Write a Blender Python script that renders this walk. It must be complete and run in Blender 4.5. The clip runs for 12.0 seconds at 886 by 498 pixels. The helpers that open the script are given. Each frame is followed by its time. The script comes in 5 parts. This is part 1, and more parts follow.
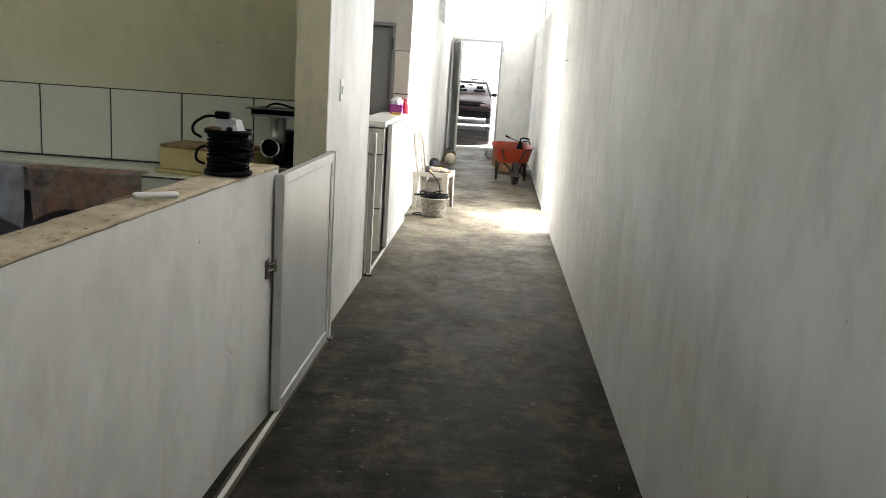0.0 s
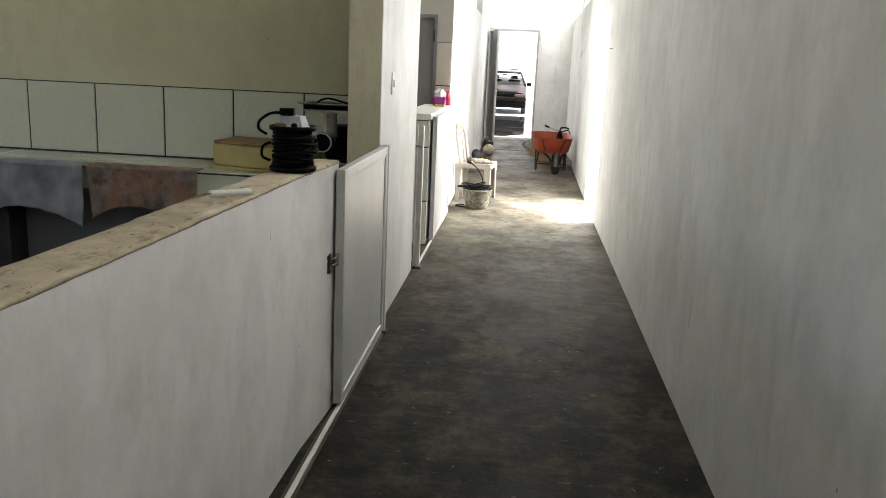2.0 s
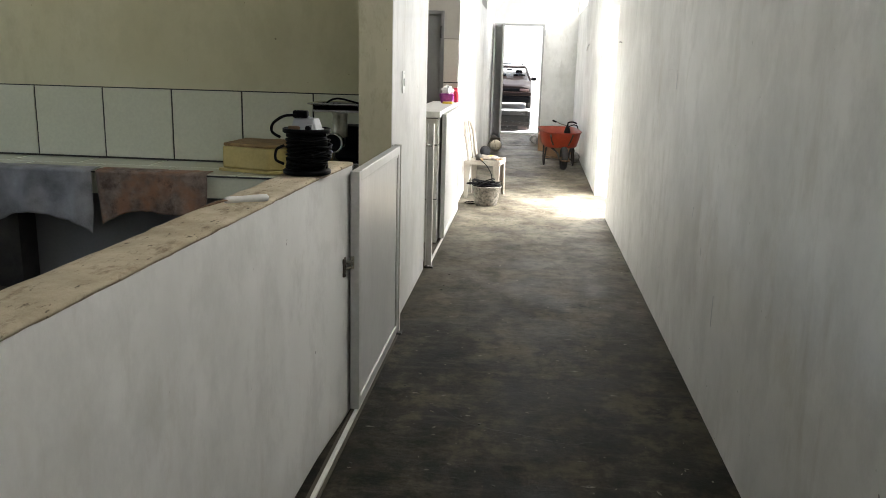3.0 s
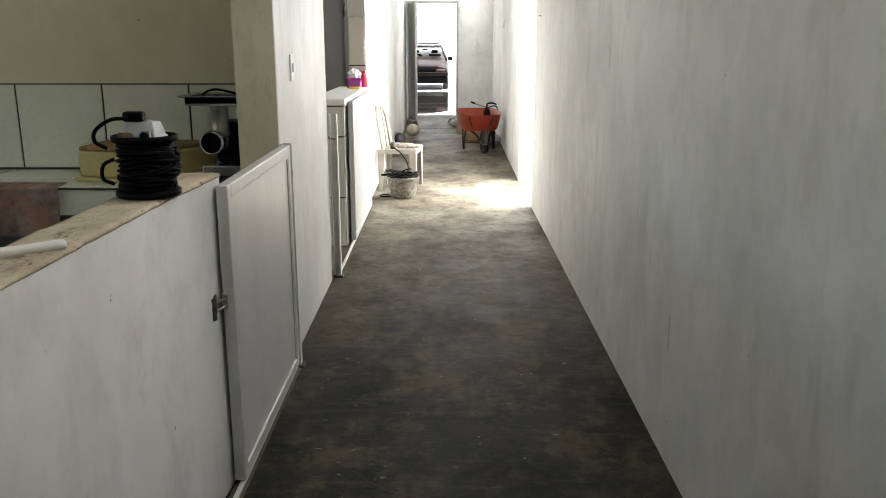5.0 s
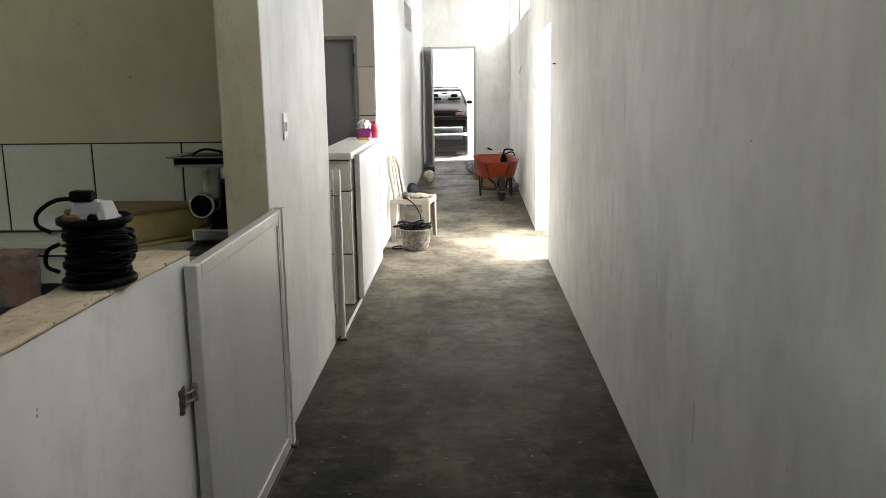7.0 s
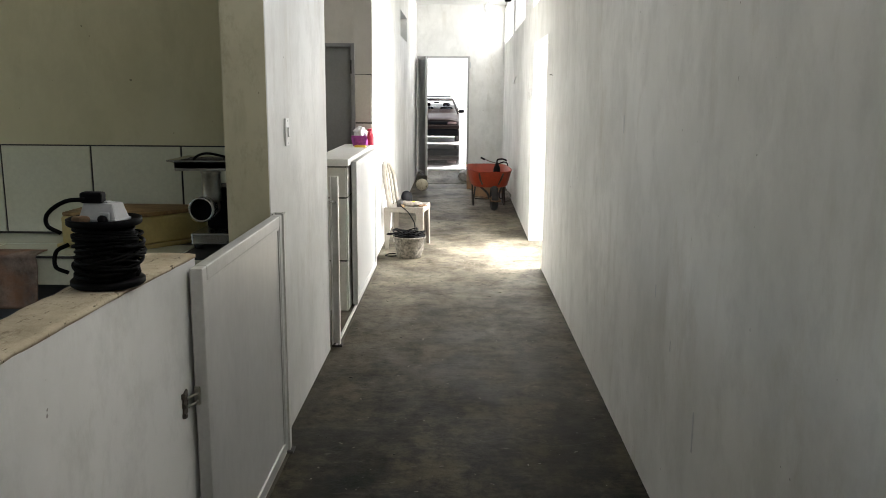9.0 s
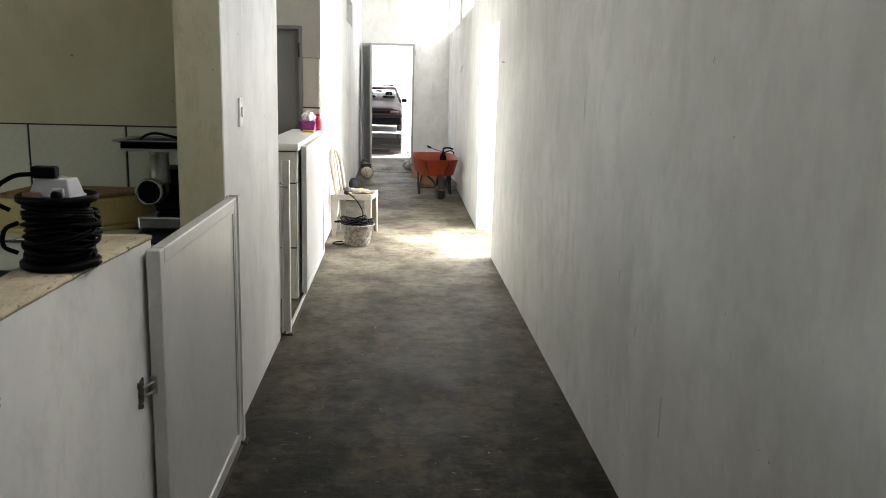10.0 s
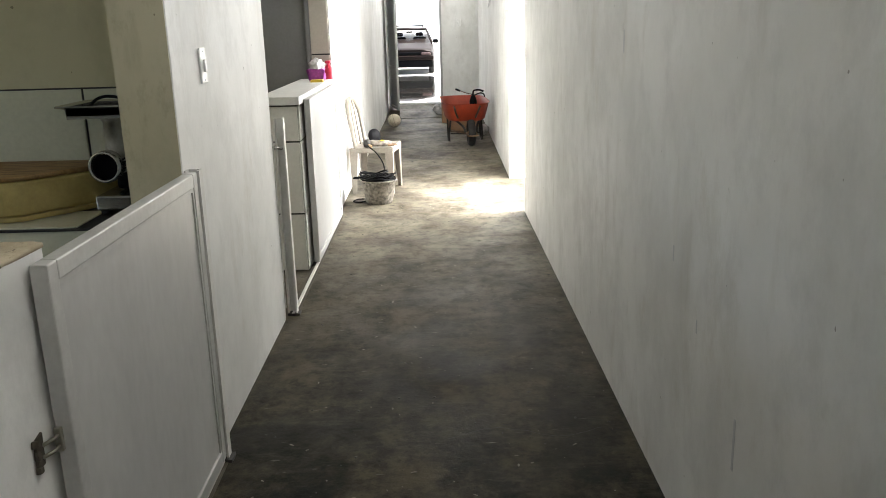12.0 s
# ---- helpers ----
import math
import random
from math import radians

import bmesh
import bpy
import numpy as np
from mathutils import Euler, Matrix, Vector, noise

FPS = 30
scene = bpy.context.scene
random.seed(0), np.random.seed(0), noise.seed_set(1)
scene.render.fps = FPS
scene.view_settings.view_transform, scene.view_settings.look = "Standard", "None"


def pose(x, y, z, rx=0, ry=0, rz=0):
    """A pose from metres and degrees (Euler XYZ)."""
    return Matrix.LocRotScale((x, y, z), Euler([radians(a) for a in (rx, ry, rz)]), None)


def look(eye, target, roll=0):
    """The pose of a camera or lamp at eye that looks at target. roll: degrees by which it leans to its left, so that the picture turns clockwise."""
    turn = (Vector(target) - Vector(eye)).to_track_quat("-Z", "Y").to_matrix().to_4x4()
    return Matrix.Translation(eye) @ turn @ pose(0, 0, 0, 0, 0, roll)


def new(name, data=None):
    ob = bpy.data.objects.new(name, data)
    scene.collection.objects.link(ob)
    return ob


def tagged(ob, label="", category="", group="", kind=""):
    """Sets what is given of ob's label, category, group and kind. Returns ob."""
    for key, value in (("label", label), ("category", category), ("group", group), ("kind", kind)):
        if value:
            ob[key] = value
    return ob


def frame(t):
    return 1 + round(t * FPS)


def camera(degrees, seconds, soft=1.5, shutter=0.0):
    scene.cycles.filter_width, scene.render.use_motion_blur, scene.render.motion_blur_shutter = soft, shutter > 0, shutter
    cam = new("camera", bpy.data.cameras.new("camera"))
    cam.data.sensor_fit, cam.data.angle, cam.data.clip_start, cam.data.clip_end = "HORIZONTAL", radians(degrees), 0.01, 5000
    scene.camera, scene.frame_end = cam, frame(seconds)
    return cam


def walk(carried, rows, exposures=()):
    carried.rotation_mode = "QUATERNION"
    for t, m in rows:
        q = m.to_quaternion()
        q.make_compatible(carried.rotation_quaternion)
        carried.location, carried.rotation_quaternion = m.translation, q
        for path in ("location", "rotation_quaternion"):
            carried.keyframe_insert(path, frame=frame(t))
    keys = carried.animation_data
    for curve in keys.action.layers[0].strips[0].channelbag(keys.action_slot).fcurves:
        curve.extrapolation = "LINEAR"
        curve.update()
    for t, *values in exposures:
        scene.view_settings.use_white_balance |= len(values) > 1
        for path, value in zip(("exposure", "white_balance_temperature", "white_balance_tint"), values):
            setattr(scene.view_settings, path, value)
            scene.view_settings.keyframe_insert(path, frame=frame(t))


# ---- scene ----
cam = camera(56.9, 12.0, soft=0.6)
EXPOSURE = 2.0
PATH = [
    (0, (-0.068, 0.058, 1.511), (-0.163, 2.013, 1.1), 3.8),
    (0.5, (-0.075, 0.058, 1.507), (-0.201, 2.01, 1.09), 3.8),
    (1, (-0.081, 0.059, 1.514), (-0.251, 2.007, 1.093), 3.5),
    (1.5, (-0.085, 0.058, 1.515), (-0.267, 2.004, 1.09), 2.5),
    (2, (-0.184, 0.047, 1.513), (-0.358, 1.991, 1.076), 2.6),
    (2.5, (-0.243, 0.039, 1.524), (-0.421, 1.981, 1.081), 2.1),
    (4.5, (-0.189, 0.633, 1.516), (-0.349, 2.57, 1.04), -0.7),
    (5, (-0.206, 0.802, 1.516), (-0.212, 2.741, 1.027), 0.0),
    (5.5, (-0.098, 0.998, 1.53), (-0.095, 2.94, 1.05), -0.2),
    (6, (-0.037, 1.085, 1.557), (-0.092, 3.044, 1.158), -1.5),
    (6.5, (-0.064, 1.088, 1.575), (-0.122, 3.047, 1.177), -1.5),
    (7, (-0.119, 1.102, 1.575), (-0.181, 3.062, 1.182), -0.7),
    (7.5, (-0.134, 1.095, 1.578), (-0.189, 3.059, 1.207), 0.1),
    (9.5, (-0.208, 1.087, 1.567), (-0.218, 3.052, 1.195), 0.7),
    (10, (-0.259, 1.153, 1.536), (-0.144, 3.111, 1.144), 1.5),
    (10.5, (-0.28, 1.206, 1.528), (-0.083, 3.14, 1.056), 2.6),
    (11, (-0.179, 1.407, 1.525), (-0.182, 3.344, 1.028), 0.2),
    (11.5, (-0.115, 1.587, 1.513), (-0.169, 3.518, 0.995), -2.1),
    (12, (-0.111, 1.793, 1.522), (-0.102, 3.721, 0.992), -1.5),
]
walk(cam, [(t, look(eye, target, roll)) for t, eye, target, roll in PATH], exposures=[(0.0, EXPOSURE + 0.15), (1.5, EXPOSURE + 0.12), (4.5, EXPOSURE + 0.13), (5.0, EXPOSURE + 0.1), (6.0, EXPOSURE - 0.12), (7.5, EXPOSURE - 0.22), (9.5, EXPOSURE - 0.27), (10.5, EXPOSURE), (12.0, EXPOSURE + 0.02)])

# ---- world, sun, daylight ----
world = bpy.data.worlds.new("world")
scene.world = world
world.use_nodes = True
wn = world.node_tree
sky = wn.nodes.new("ShaderNodeTexSky")
sky.sky_type, sky.sun_disc = "NISHITA", False
sky.sun_elevation, sky.sun_rotation = radians(62.7), radians(84)
sky.air_density, sky.dust_density = 1.0, 4.0
wn.links.new(sky.outputs["Color"], wn.nodes["Background"].inputs["Color"])
wn.nodes["Background"].inputs["Strength"].default_value = 0.15

sun_data = bpy.data.lights.new("sun", "SUN")
sun_data.energy, sun_data.angle, sun_data.color = 5.0, radians(13), (1.0, 0.975, 0.94)
sun = new("sun", sun_data)
sun.matrix_world = look((9.0, 0.9, 17.5), (0, 0, 0))


def daylight(name, centre, facing, width, height, radiance, colour=(1.0, 0.985, 0.945)):
    """An area lamp in an opening, for the sky's light that comes through it."""
    data = bpy.data.lights.new(name, "AREA")
    data.shape, data.size, data.size_y = "RECTANGLE", width, height
    data.energy, data.color = radiance * math.pi * width * height, colour
    ob = new(name, data)
    c = Vector(centre)
    turn = Vector(facing).to_track_quat("-Z", "Y").to_matrix().to_4x4()
    ob.matrix_world = Matrix.Translation(c) @ turn
    return ob


# ---- plan ----
LEFT, LEFT_BACK = -0.95, -1.125        # the left wall's two faces
RIGHT, RIGHT_T = 0.61, 0.16            # the right wall's face and thickness
FAR, NEAR, WEST, CEIL = 16.8, -4.0, -5.2, 3.21
DOOR_Y0, DOOR_Y1, DOOR_H = 8.457, 9.95, 2.1
SILL, HEAD = 2.48, 3.12
# the first three are unseen, added to light the near part of the passage
WINDOWS = [(-0.9, 1.5), (2.2, 4.6), (5.3, 7.6), (8.3, 10.15), (11.3, 13.45), (13.97, 16.72)]


def skew(x, y):
    """The right wall leaves the corridor's line a little beyond the doorway."""
    return x + 0.0095 * max(0.0, y - 9.0)


SKY_L = 1.1
daylight("daylight_doorway", (RIGHT + 0.22, (DOOR_Y0 + DOOR_Y1) / 2, 1.1), (-1, 0, -0.45), 1.44, 2.0, 5.6)
# the lamps of the first three are fill light through those added openings
for k, (a, b) in enumerate(WINDOWS):
    daylight("daylight_window", (skew(RIGHT, (a + b) / 2) + 0.22, (a + b) / 2, (SILL + HEAD) / 2), (-1, 0.7 if k > 3 else 0, -0.1 if k > 3 else -0.25), b - a - 0.06, 0.58, SKY_L * (0.5, 1.25, 0.8, 0.8, 0.3, 2.3)[k], (1.0, 0.985, 0.955))
# unseen openings added in the west wall, with fill lamps to brighten the workroom
ADDED_WEST_OPENINGS = [(-0.9, 0.6), (2.2, 4.2)]
for a, b in ADDED_WEST_OPENINGS:
    daylight("workroom_fill", (WEST - 0.2, (a + b) / 2, 1.75), (1, 0, -0.2), b - a - 0.06, 1.0, 0.27)

# ---- materials ----


def material(name, rough=0.6, metal=0.0, spec=0.5):
    m = bpy.data.materials.new(name)
    m.use_nodes = True
    b = m.node_tree.nodes["Principled BSDF"]
    b.inputs["Roughness"].default_value, b.inputs["Metallic"].default_value = rough, metal
    b.inputs["Specular IOR Level"].default_value = spec
    return m, m.node_tree, b


def coords(nt, stretch=(1, 1, 1)):
    g = nt.nodes.new("ShaderNodeNewGeometry")
    mp = nt.nodes.new("ShaderNodeMapping")
    mp.inputs["Scale"].default_value = stretch
    nt.links.new(g.outputs["Position"], mp.inputs["Vector"])
    return mp.outputs["Vector"]


def noise_tex(nt, vec, scale, detail=4.0, rough=0.55):
    n = nt.nodes.new("ShaderNodeTexNoise")
    n.inputs["Scale"].default_value, n.inputs["Detail"].default_value, n.inputs["Roughness"].default_value = scale, detail, rough
    nt.links.new(vec, n.inputs["Vector"])
    return n.outputs["Fac"]


def ramp(nt, fac, stops):
    r = nt.nodes.new("ShaderNodeValToRGB")
    while len(r.color_ramp.elements) < len(stops):
        r.color_ramp.elements.new(0.5)
    for e, (p, c) in zip(r.color_ramp.elements, stops):
        e.position, e.color = p, (*c, 1) if len(c) == 3 else c
    nt.links.new(fac, r.inputs["Fac"])
    return r.outputs["Color"]


def mix(nt, fac, a, b, mode="MIX"):
    m = nt.nodes.new("ShaderNodeMix")
    m.data_type, m.blend_type = "RGBA", mode
    for sock, v in ((m.inputs[0], fac), (m.inputs[6], a), (m.inputs[7], b)):
        if isinstance(v, (int, float)):
            sock.default_value = v
        elif isinstance(v, tuple):
            sock.default_value = (*v, 1)
        else:
            nt.links.new(v, sock)
    return m.outputs[2]


def bump(nt, b, height, strength, distance=0.01):
    n = nt.nodes.new("ShaderNodeBump")
    n.inputs["Strength"].default_value, n.inputs["Distance"].default_value = strength, distance
    nt.links.new(height, n.inputs["Height"])
    nt.links.new(n.outputs["Normal"], b.inputs["Normal"])


def two_scale(name, dark, light, big=1.5, fine=40.0, rough=0.6, metal=0.0, spec=0.5, relief=0.1, stretch=(1, 1, 1), bump_at=None):
    """A surface with slow patches and a fine grain between two colours."""
    m, nt, b = material(name, rough, metal, spec)
    v = coords(nt, stretch)
    slow, quick = noise_tex(nt, v, big, 5), noise_tex(nt, v, fine, 3)
    c1 = ramp(nt, slow, [(0.3, dark), (0.7, light)])
    c2 = mix(nt, 0.18, c1, ramp(nt, quick, [(0.3, tuple(x * 0.6 for x in dark)), (0.7, light)]))
    nt.links.new(c2, b.inputs["Base Color"])
    if relief:
        bump(nt, b, quick, relief, 0.004)
    return m


def plaster(name, base, shade, stain, streak=1.0, grime=0.5):
    """Painted plaster: trowel waves, faint upright streaks, grubby patches and pock marks."""
    m, nt, b = material(name, 0.62, 0.0, 0.3)
    v, w = coords(nt), coords(nt, (1.5, 1.5, 0.3))
    slow, up, fine = noise_tex(nt, v, 0.9, 6, 0.6), noise_tex(nt, w, 2.0, 4, 0.5), noise_tex(nt, v, 55, 3)
    c = ramp(nt, slow, [(0.32, shade), (0.62, base)])
    c = mix(nt, ramp(nt, up, [(0.48, (0, 0, 0)), (0.72, (0.3 * streak,) * 3)]), c, shade)
    cloud = noise_tex(nt, coords(nt, (1.0, 1.0, 0.7)), 4.2, 8, 0.72)
    c = mix(nt, ramp(nt, cloud, [(0.47, (0, 0, 0)), (0.64, (0.46, 0.46, 0.46))]), c, tuple(x * 0.88 for x in shade))
    dirt = noise_tex(nt, coords(nt, (1.6, 1.6, 0.8)), 1.7, 9, 0.75)
    c = mix(nt, ramp(nt, dirt, [(0.66 - 0.18 * grime, (0, 0, 0)), (0.74, (grime, grime, grime))]), c, stain)
    smear = noise_tex(nt, coords(nt, (5.0, 5.0, 1.3)), 1.1, 7, 0.62)
    c = mix(nt, ramp(nt, smear, [(0.585, (0, 0, 0)), (0.72, (0.3, 0.3, 0.3))]), c, tuple(x * 0.9 for x in stain))
    pock = noise_tex(nt, v, 34, 1, 0.4)
    c = mix(nt, ramp(nt, pock, [(0.17, (0.7, 0.7, 0.7)), (0.19, (0, 0, 0))]), c, tuple(x * 0.35 for x in stain))
    nt.links.new(c, b.inputs["Base Color"])
    add = nt.nodes.new("ShaderNodeMath")
    add.operation = "MULTIPLY_ADD"
    add.inputs[1].default_value = 0.12
    nt.links.new(fine, add.inputs[0])
    nt.links.new(noise_tex(nt, v, 4.5, 4), add.inputs[2])
    bump(nt, b, add.outputs[0], 0.14, 0.02)
    return m


M_WALL = plaster("white_plaster", (0.8, 0.8, 0.78), (0.6, 0.6, 0.575), (0.47, 0.44, 0.37))
M_CREAM = plaster("cream_plaster", (0.58, 0.55, 0.37), (0.5, 0.47, 0.3), (0.4, 0.37, 0.22), 0.4)
M_TAN = plaster("raw_plaster", (0.52, 0.49, 0.35), (0.42, 0.39, 0.265), (0.17, 0.125, 0.06), 0.6, 0.8)
M_STORE = plaster("grey_beige_plaster", (0.5, 0.475, 0.43), (0.43, 0.405, 0.365), (0.3, 0.27, 0.22), 0.4, 0.4)
M_CEIL = two_scale("ceiling_boards", (0.7, 0.7, 0.69), (0.78, 0.78, 0.77), 0.8, 30, 0.6, relief=0.03)


def cement_floor():
    """Smoothed cement: dark damp patches, brown dust, pale scuffs and scattered specks."""
    m, nt, b = material("cement_floor", 0.6, 0.0, 0.07)
    v = coords(nt)
    wide = coords(nt, (1.5, 1.2, 1.0))
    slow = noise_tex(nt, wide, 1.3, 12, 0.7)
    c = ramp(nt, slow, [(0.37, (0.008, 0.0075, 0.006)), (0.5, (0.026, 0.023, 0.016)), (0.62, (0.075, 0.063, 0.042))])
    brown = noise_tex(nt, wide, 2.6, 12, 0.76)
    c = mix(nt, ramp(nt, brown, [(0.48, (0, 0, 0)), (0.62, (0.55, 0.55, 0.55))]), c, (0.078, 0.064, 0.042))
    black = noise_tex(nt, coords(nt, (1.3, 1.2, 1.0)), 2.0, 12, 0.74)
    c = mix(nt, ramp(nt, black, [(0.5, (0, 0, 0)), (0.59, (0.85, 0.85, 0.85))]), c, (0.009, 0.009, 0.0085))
    # long trowel arcs left in the cement
    trowel = noise_tex(nt, coords(nt, (1.1, 7.0, 1.0)), 2.2, 9, 0.7)
    c = mix(nt, ramp(nt, trowel, [(0.54, (0, 0, 0)), (0.66, (0.3, 0.3, 0.3))]), c, (0.1, 0.088, 0.066))
    # paler dusty tan by the outer doors; doorway sheen is put into the colour
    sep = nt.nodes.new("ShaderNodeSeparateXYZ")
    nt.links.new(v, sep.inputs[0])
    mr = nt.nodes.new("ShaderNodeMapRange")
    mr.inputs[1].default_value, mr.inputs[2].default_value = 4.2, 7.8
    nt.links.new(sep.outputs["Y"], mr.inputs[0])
    dusty_sheen = ramp(nt, noise_tex(nt, wide, 1.4, 8, 0.65), [(0.37, (0.06, 0.052, 0.037)), (0.63, (0.25, 0.222, 0.172))])
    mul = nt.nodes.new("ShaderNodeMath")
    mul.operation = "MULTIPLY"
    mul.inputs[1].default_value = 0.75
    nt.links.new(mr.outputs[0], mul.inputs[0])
    c = mix(nt, mul.outputs[0], c, dusty_sheen)
    scuff = noise_tex(nt, coords(nt, (2.0, 9.0, 1.0)), 5, 3, 0.5)
    c = mix(nt, ramp(nt, scuff, [(0.69, (0, 0, 0)), (0.76, (0.5, 0.5, 0.5))]), c, (0.3, 0.28, 0.24))
    mottle = noise_tex(nt, v, 11, 10, 0.75)
    c = mix(nt, 0.75, c, ramp(nt, mottle, [(0.36, (0.3, 0.3, 0.3)), (0.52, (0.95, 0.95, 0.95)), (0.68, (1.0, 1.0, 1.0))]), "MULTIPLY")
    grit = noise_tex(nt, v, 90, 2, 0.5)
    c = mix(nt, ramp(nt, grit, [(0.3, (0.5, 0.5, 0.5)), (0.38, (0, 0, 0))]), c, (0.02, 0.018, 0.015))
    nt.links.new(c, b.inputs["Base Color"])
    r = ramp(nt, noise_tex(nt, v, 3.1, 6, 0.6), [(0.35, (0.5, 0.5, 0.5)), (0.65, (0.7, 0.7, 0.7))])
    nt.links.new(r, b.inputs["Roughness"])
    bump(nt, b, noise_tex(nt, v, 22, 8, 0.7), 0.3, 0.012)
    return m


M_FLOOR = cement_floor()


def mortar_top():
    """Bare mortar: sandy yellow, with dark brown smears and crumbs trodden into it."""
    m, nt, b = material("bare_mortar", 0.85, 0.0, 0.3)
    v = coords(nt)
    c = ramp(nt, noise_tex(nt, v, 6, 8, 0.65), [(0.32, (0.33, 0.275, 0.185)), (0.66, (0.56, 0.49, 0.36))])
    smear = noise_tex(nt, coords(nt, (2.2, 1.0, 1.0)), 8, 10, 0.78)
    c = mix(nt, ramp(nt, smear, [(0.54, (0, 0, 0)), (0.66, (0.75, 0.75, 0.75))]), c, (0.13, 0.085, 0.045))
    fleck = noise_tex(nt, coords(nt, (2.5, 1.0, 1.0)), 26, 5, 0.7)
    c = mix(nt, ramp(nt, fleck, [(0.6, (0, 0, 0)), (0.67, (0.85, 0.85, 0.85))]), c, (0.06, 0.042, 0.025))
    nt.links.new(c, b.inputs["Base Color"])
    bump(nt, b, noise_tex(nt, v, 45, 8, 0.7), 0.6, 0.008)
    return m


def stained_cloth():
    """Damp cloth: dull grey-brown with rust-orange blots and dark tide marks."""
    m, nt, b = material("stained_cloth", 0.9, 0.0, 0.3)
    v = coords(nt)
    c = ramp(nt, noise_tex(nt, v, 9, 9, 0.72), [(0.33, (0.09, 0.062, 0.045)), (0.66, (0.3, 0.23, 0.185))])
    blot = noise_tex(nt, v, 3.6, 7, 0.6)
    c = mix(nt, ramp(nt, blot, [(0.47, (0, 0, 0)), (0.6, (0.75, 0.75, 0.75))]), c, (0.3, 0.15, 0.08))
    tide = noise_tex(nt, v, 12, 7, 0.72)
    c = mix(nt, ramp(nt, tide, [(0.55, (0, 0, 0)), (0.66, (0.7, 0.7, 0.7))]), c, (0.085, 0.055, 0.038))
    nt.links.new(c, b.inputs["Base Color"])
    bump(nt, b, noise_tex(nt, v, 40, 8, 0.7), 0.5, 0.01)
    return m


M_CAP = mortar_top()
M_TILE = two_scale("white_tile", (0.58, 0.585, 0.45), (0.64, 0.645, 0.51), 2.0, 60, 0.18, relief=0.0)
M_TILE_PALE = two_scale("pale_tile", (0.72, 0.71, 0.67), (0.77, 0.76, 0.72), 2.0, 60, 0.25, relief=0.0)
M_BEIGETILE = two_scale("beige_tile", (0.5, 0.46, 0.4), (0.56, 0.52, 0.46), 2.0, 60, 0.3, relief=0.0)
M_GROUT = two_scale("dark_grout", (0.03, 0.03, 0.03), (0.06, 0.06, 0.05), 5, 80, 0.9, relief=0.1)
M_SILL = two_scale("dark_step", (0.05, 0.042, 0.032), (0.1, 0.085, 0.06), 4, 40, 0.8, relief=0.3)
M_GATE = two_scale("painted_gate_metal", (0.46, 0.46, 0.45), (0.54, 0.54, 0.525), 2.6, 30, 0.3, 0.0, 0.5, relief=0.015, stretch=(1, 1, 0.45))
M_GATE_EDGE = two_scale("gate_edge_metal", (0.48, 0.48, 0.465), (0.57, 0.57, 0.55), 5, 60, 0.4, 0.2, relief=0.04)
M_RAIL = two_scale("rail_paint", (0.6, 0.59, 0.55), (0.76, 0.75, 0.72), 6, 50, 0.45, relief=0.1)
M_GREY = two_scale("grey_door_paint", (0.19, 0.19, 0.195), (0.23, 0.23, 0.235), 1.5, 60, 0.4, relief=0.03)
M_GREY2 = two_scale("grey_gate_paint", (0.3, 0.3, 0.29), (0.42, 0.42, 0.4), 2.5, 60, 0.4, 0.0, relief=0.05)
M_STEEL = two_scale("stainless", (0.5, 0.5, 0.48), (0.62, 0.62, 0.6), 6, 90, 0.24, 0.9, relief=0.03)
M_DULL = two_scale("dull_cast_metal", (0.3, 0.285, 0.23), (0.5, 0.48, 0.41), 14, 70, 0.3, 0.8, relief=0.1)
M_RUST = two_scale("rusty_iron", (0.1, 0.055, 0.03), (0.25, 0.16, 0.09), 14, 90, 0.85, 0.3, relief=0.3)
M_IRON = two_scale("black_iron", (0.015, 0.014, 0.013), (0.05, 0.045, 0.04), 8, 70, 0.55, 0.2, relief=0.15)
M_BLACK = two_scale("black_plastic", (0.003, 0.003, 0.004), (0.007, 0.007, 0.008), 10, 90, 0.5, spec=0.06, relief=0.03)
M_CABLE = two_scale("black_cable", (0.002, 0.002, 0.0025), (0.005, 0.005, 0.0055), 12, 90, 0.55, spec=0.06, relief=0.03)
M_RUBBER = two_scale("rubber", (0.012, 0.012, 0.012), (0.03, 0.029, 0.027), 10, 80, 0.8, relief=0.2)
M_WHITEPL = two_scale("white_plastic", (0.72, 0.72, 0.7), (0.8, 0.8, 0.78), 8, 70, 0.35, relief=0.02)
M_GREYPL = two_scale("grey_plastic", (0.44, 0.45, 0.46), (0.54, 0.55, 0.56), 8, 70, 0.4, relief=0.02)
M_TOOL = two_scale("dusty_tool_casing", (0.06, 0.05, 0.045), (0.3, 0.26, 0.22), 30, 90, 0.6, relief=0.1)
M_CHAIR = two_scale("chair_plastic", (0.18, 0.155, 0.125), (0.31, 0.28, 0.235), 6, 70, 0.42, relief=0.05)
M_BUCKET = two_scale("mortar_bucket", (0.025, 0.022, 0.017), (0.3, 0.27, 0.22), 34, 75, 0.75, relief=0.35)
M_ORANGE = two_scale("orange_tub", (0.2, 0.022, 0.008), (0.37, 0.05, 0.016), 5, 60, 0.5, relief=0.12)
M_CARD = two_scale("cardboard", (0.3, 0.17, 0.09), (0.42, 0.26, 0.15), 4, 60, 0.85, relief=0.08)
M_BALL = two_scale("ball_leather", (0.5, 0.44, 0.32), (0.66, 0.6, 0.47), 12, 80, 0.6, relief=0.1)
M_SEAM = two_scale("ball_seam", (0.08, 0.07, 0.05), (0.14, 0.12, 0.09), 12, 80, 0.8, relief=0.0)
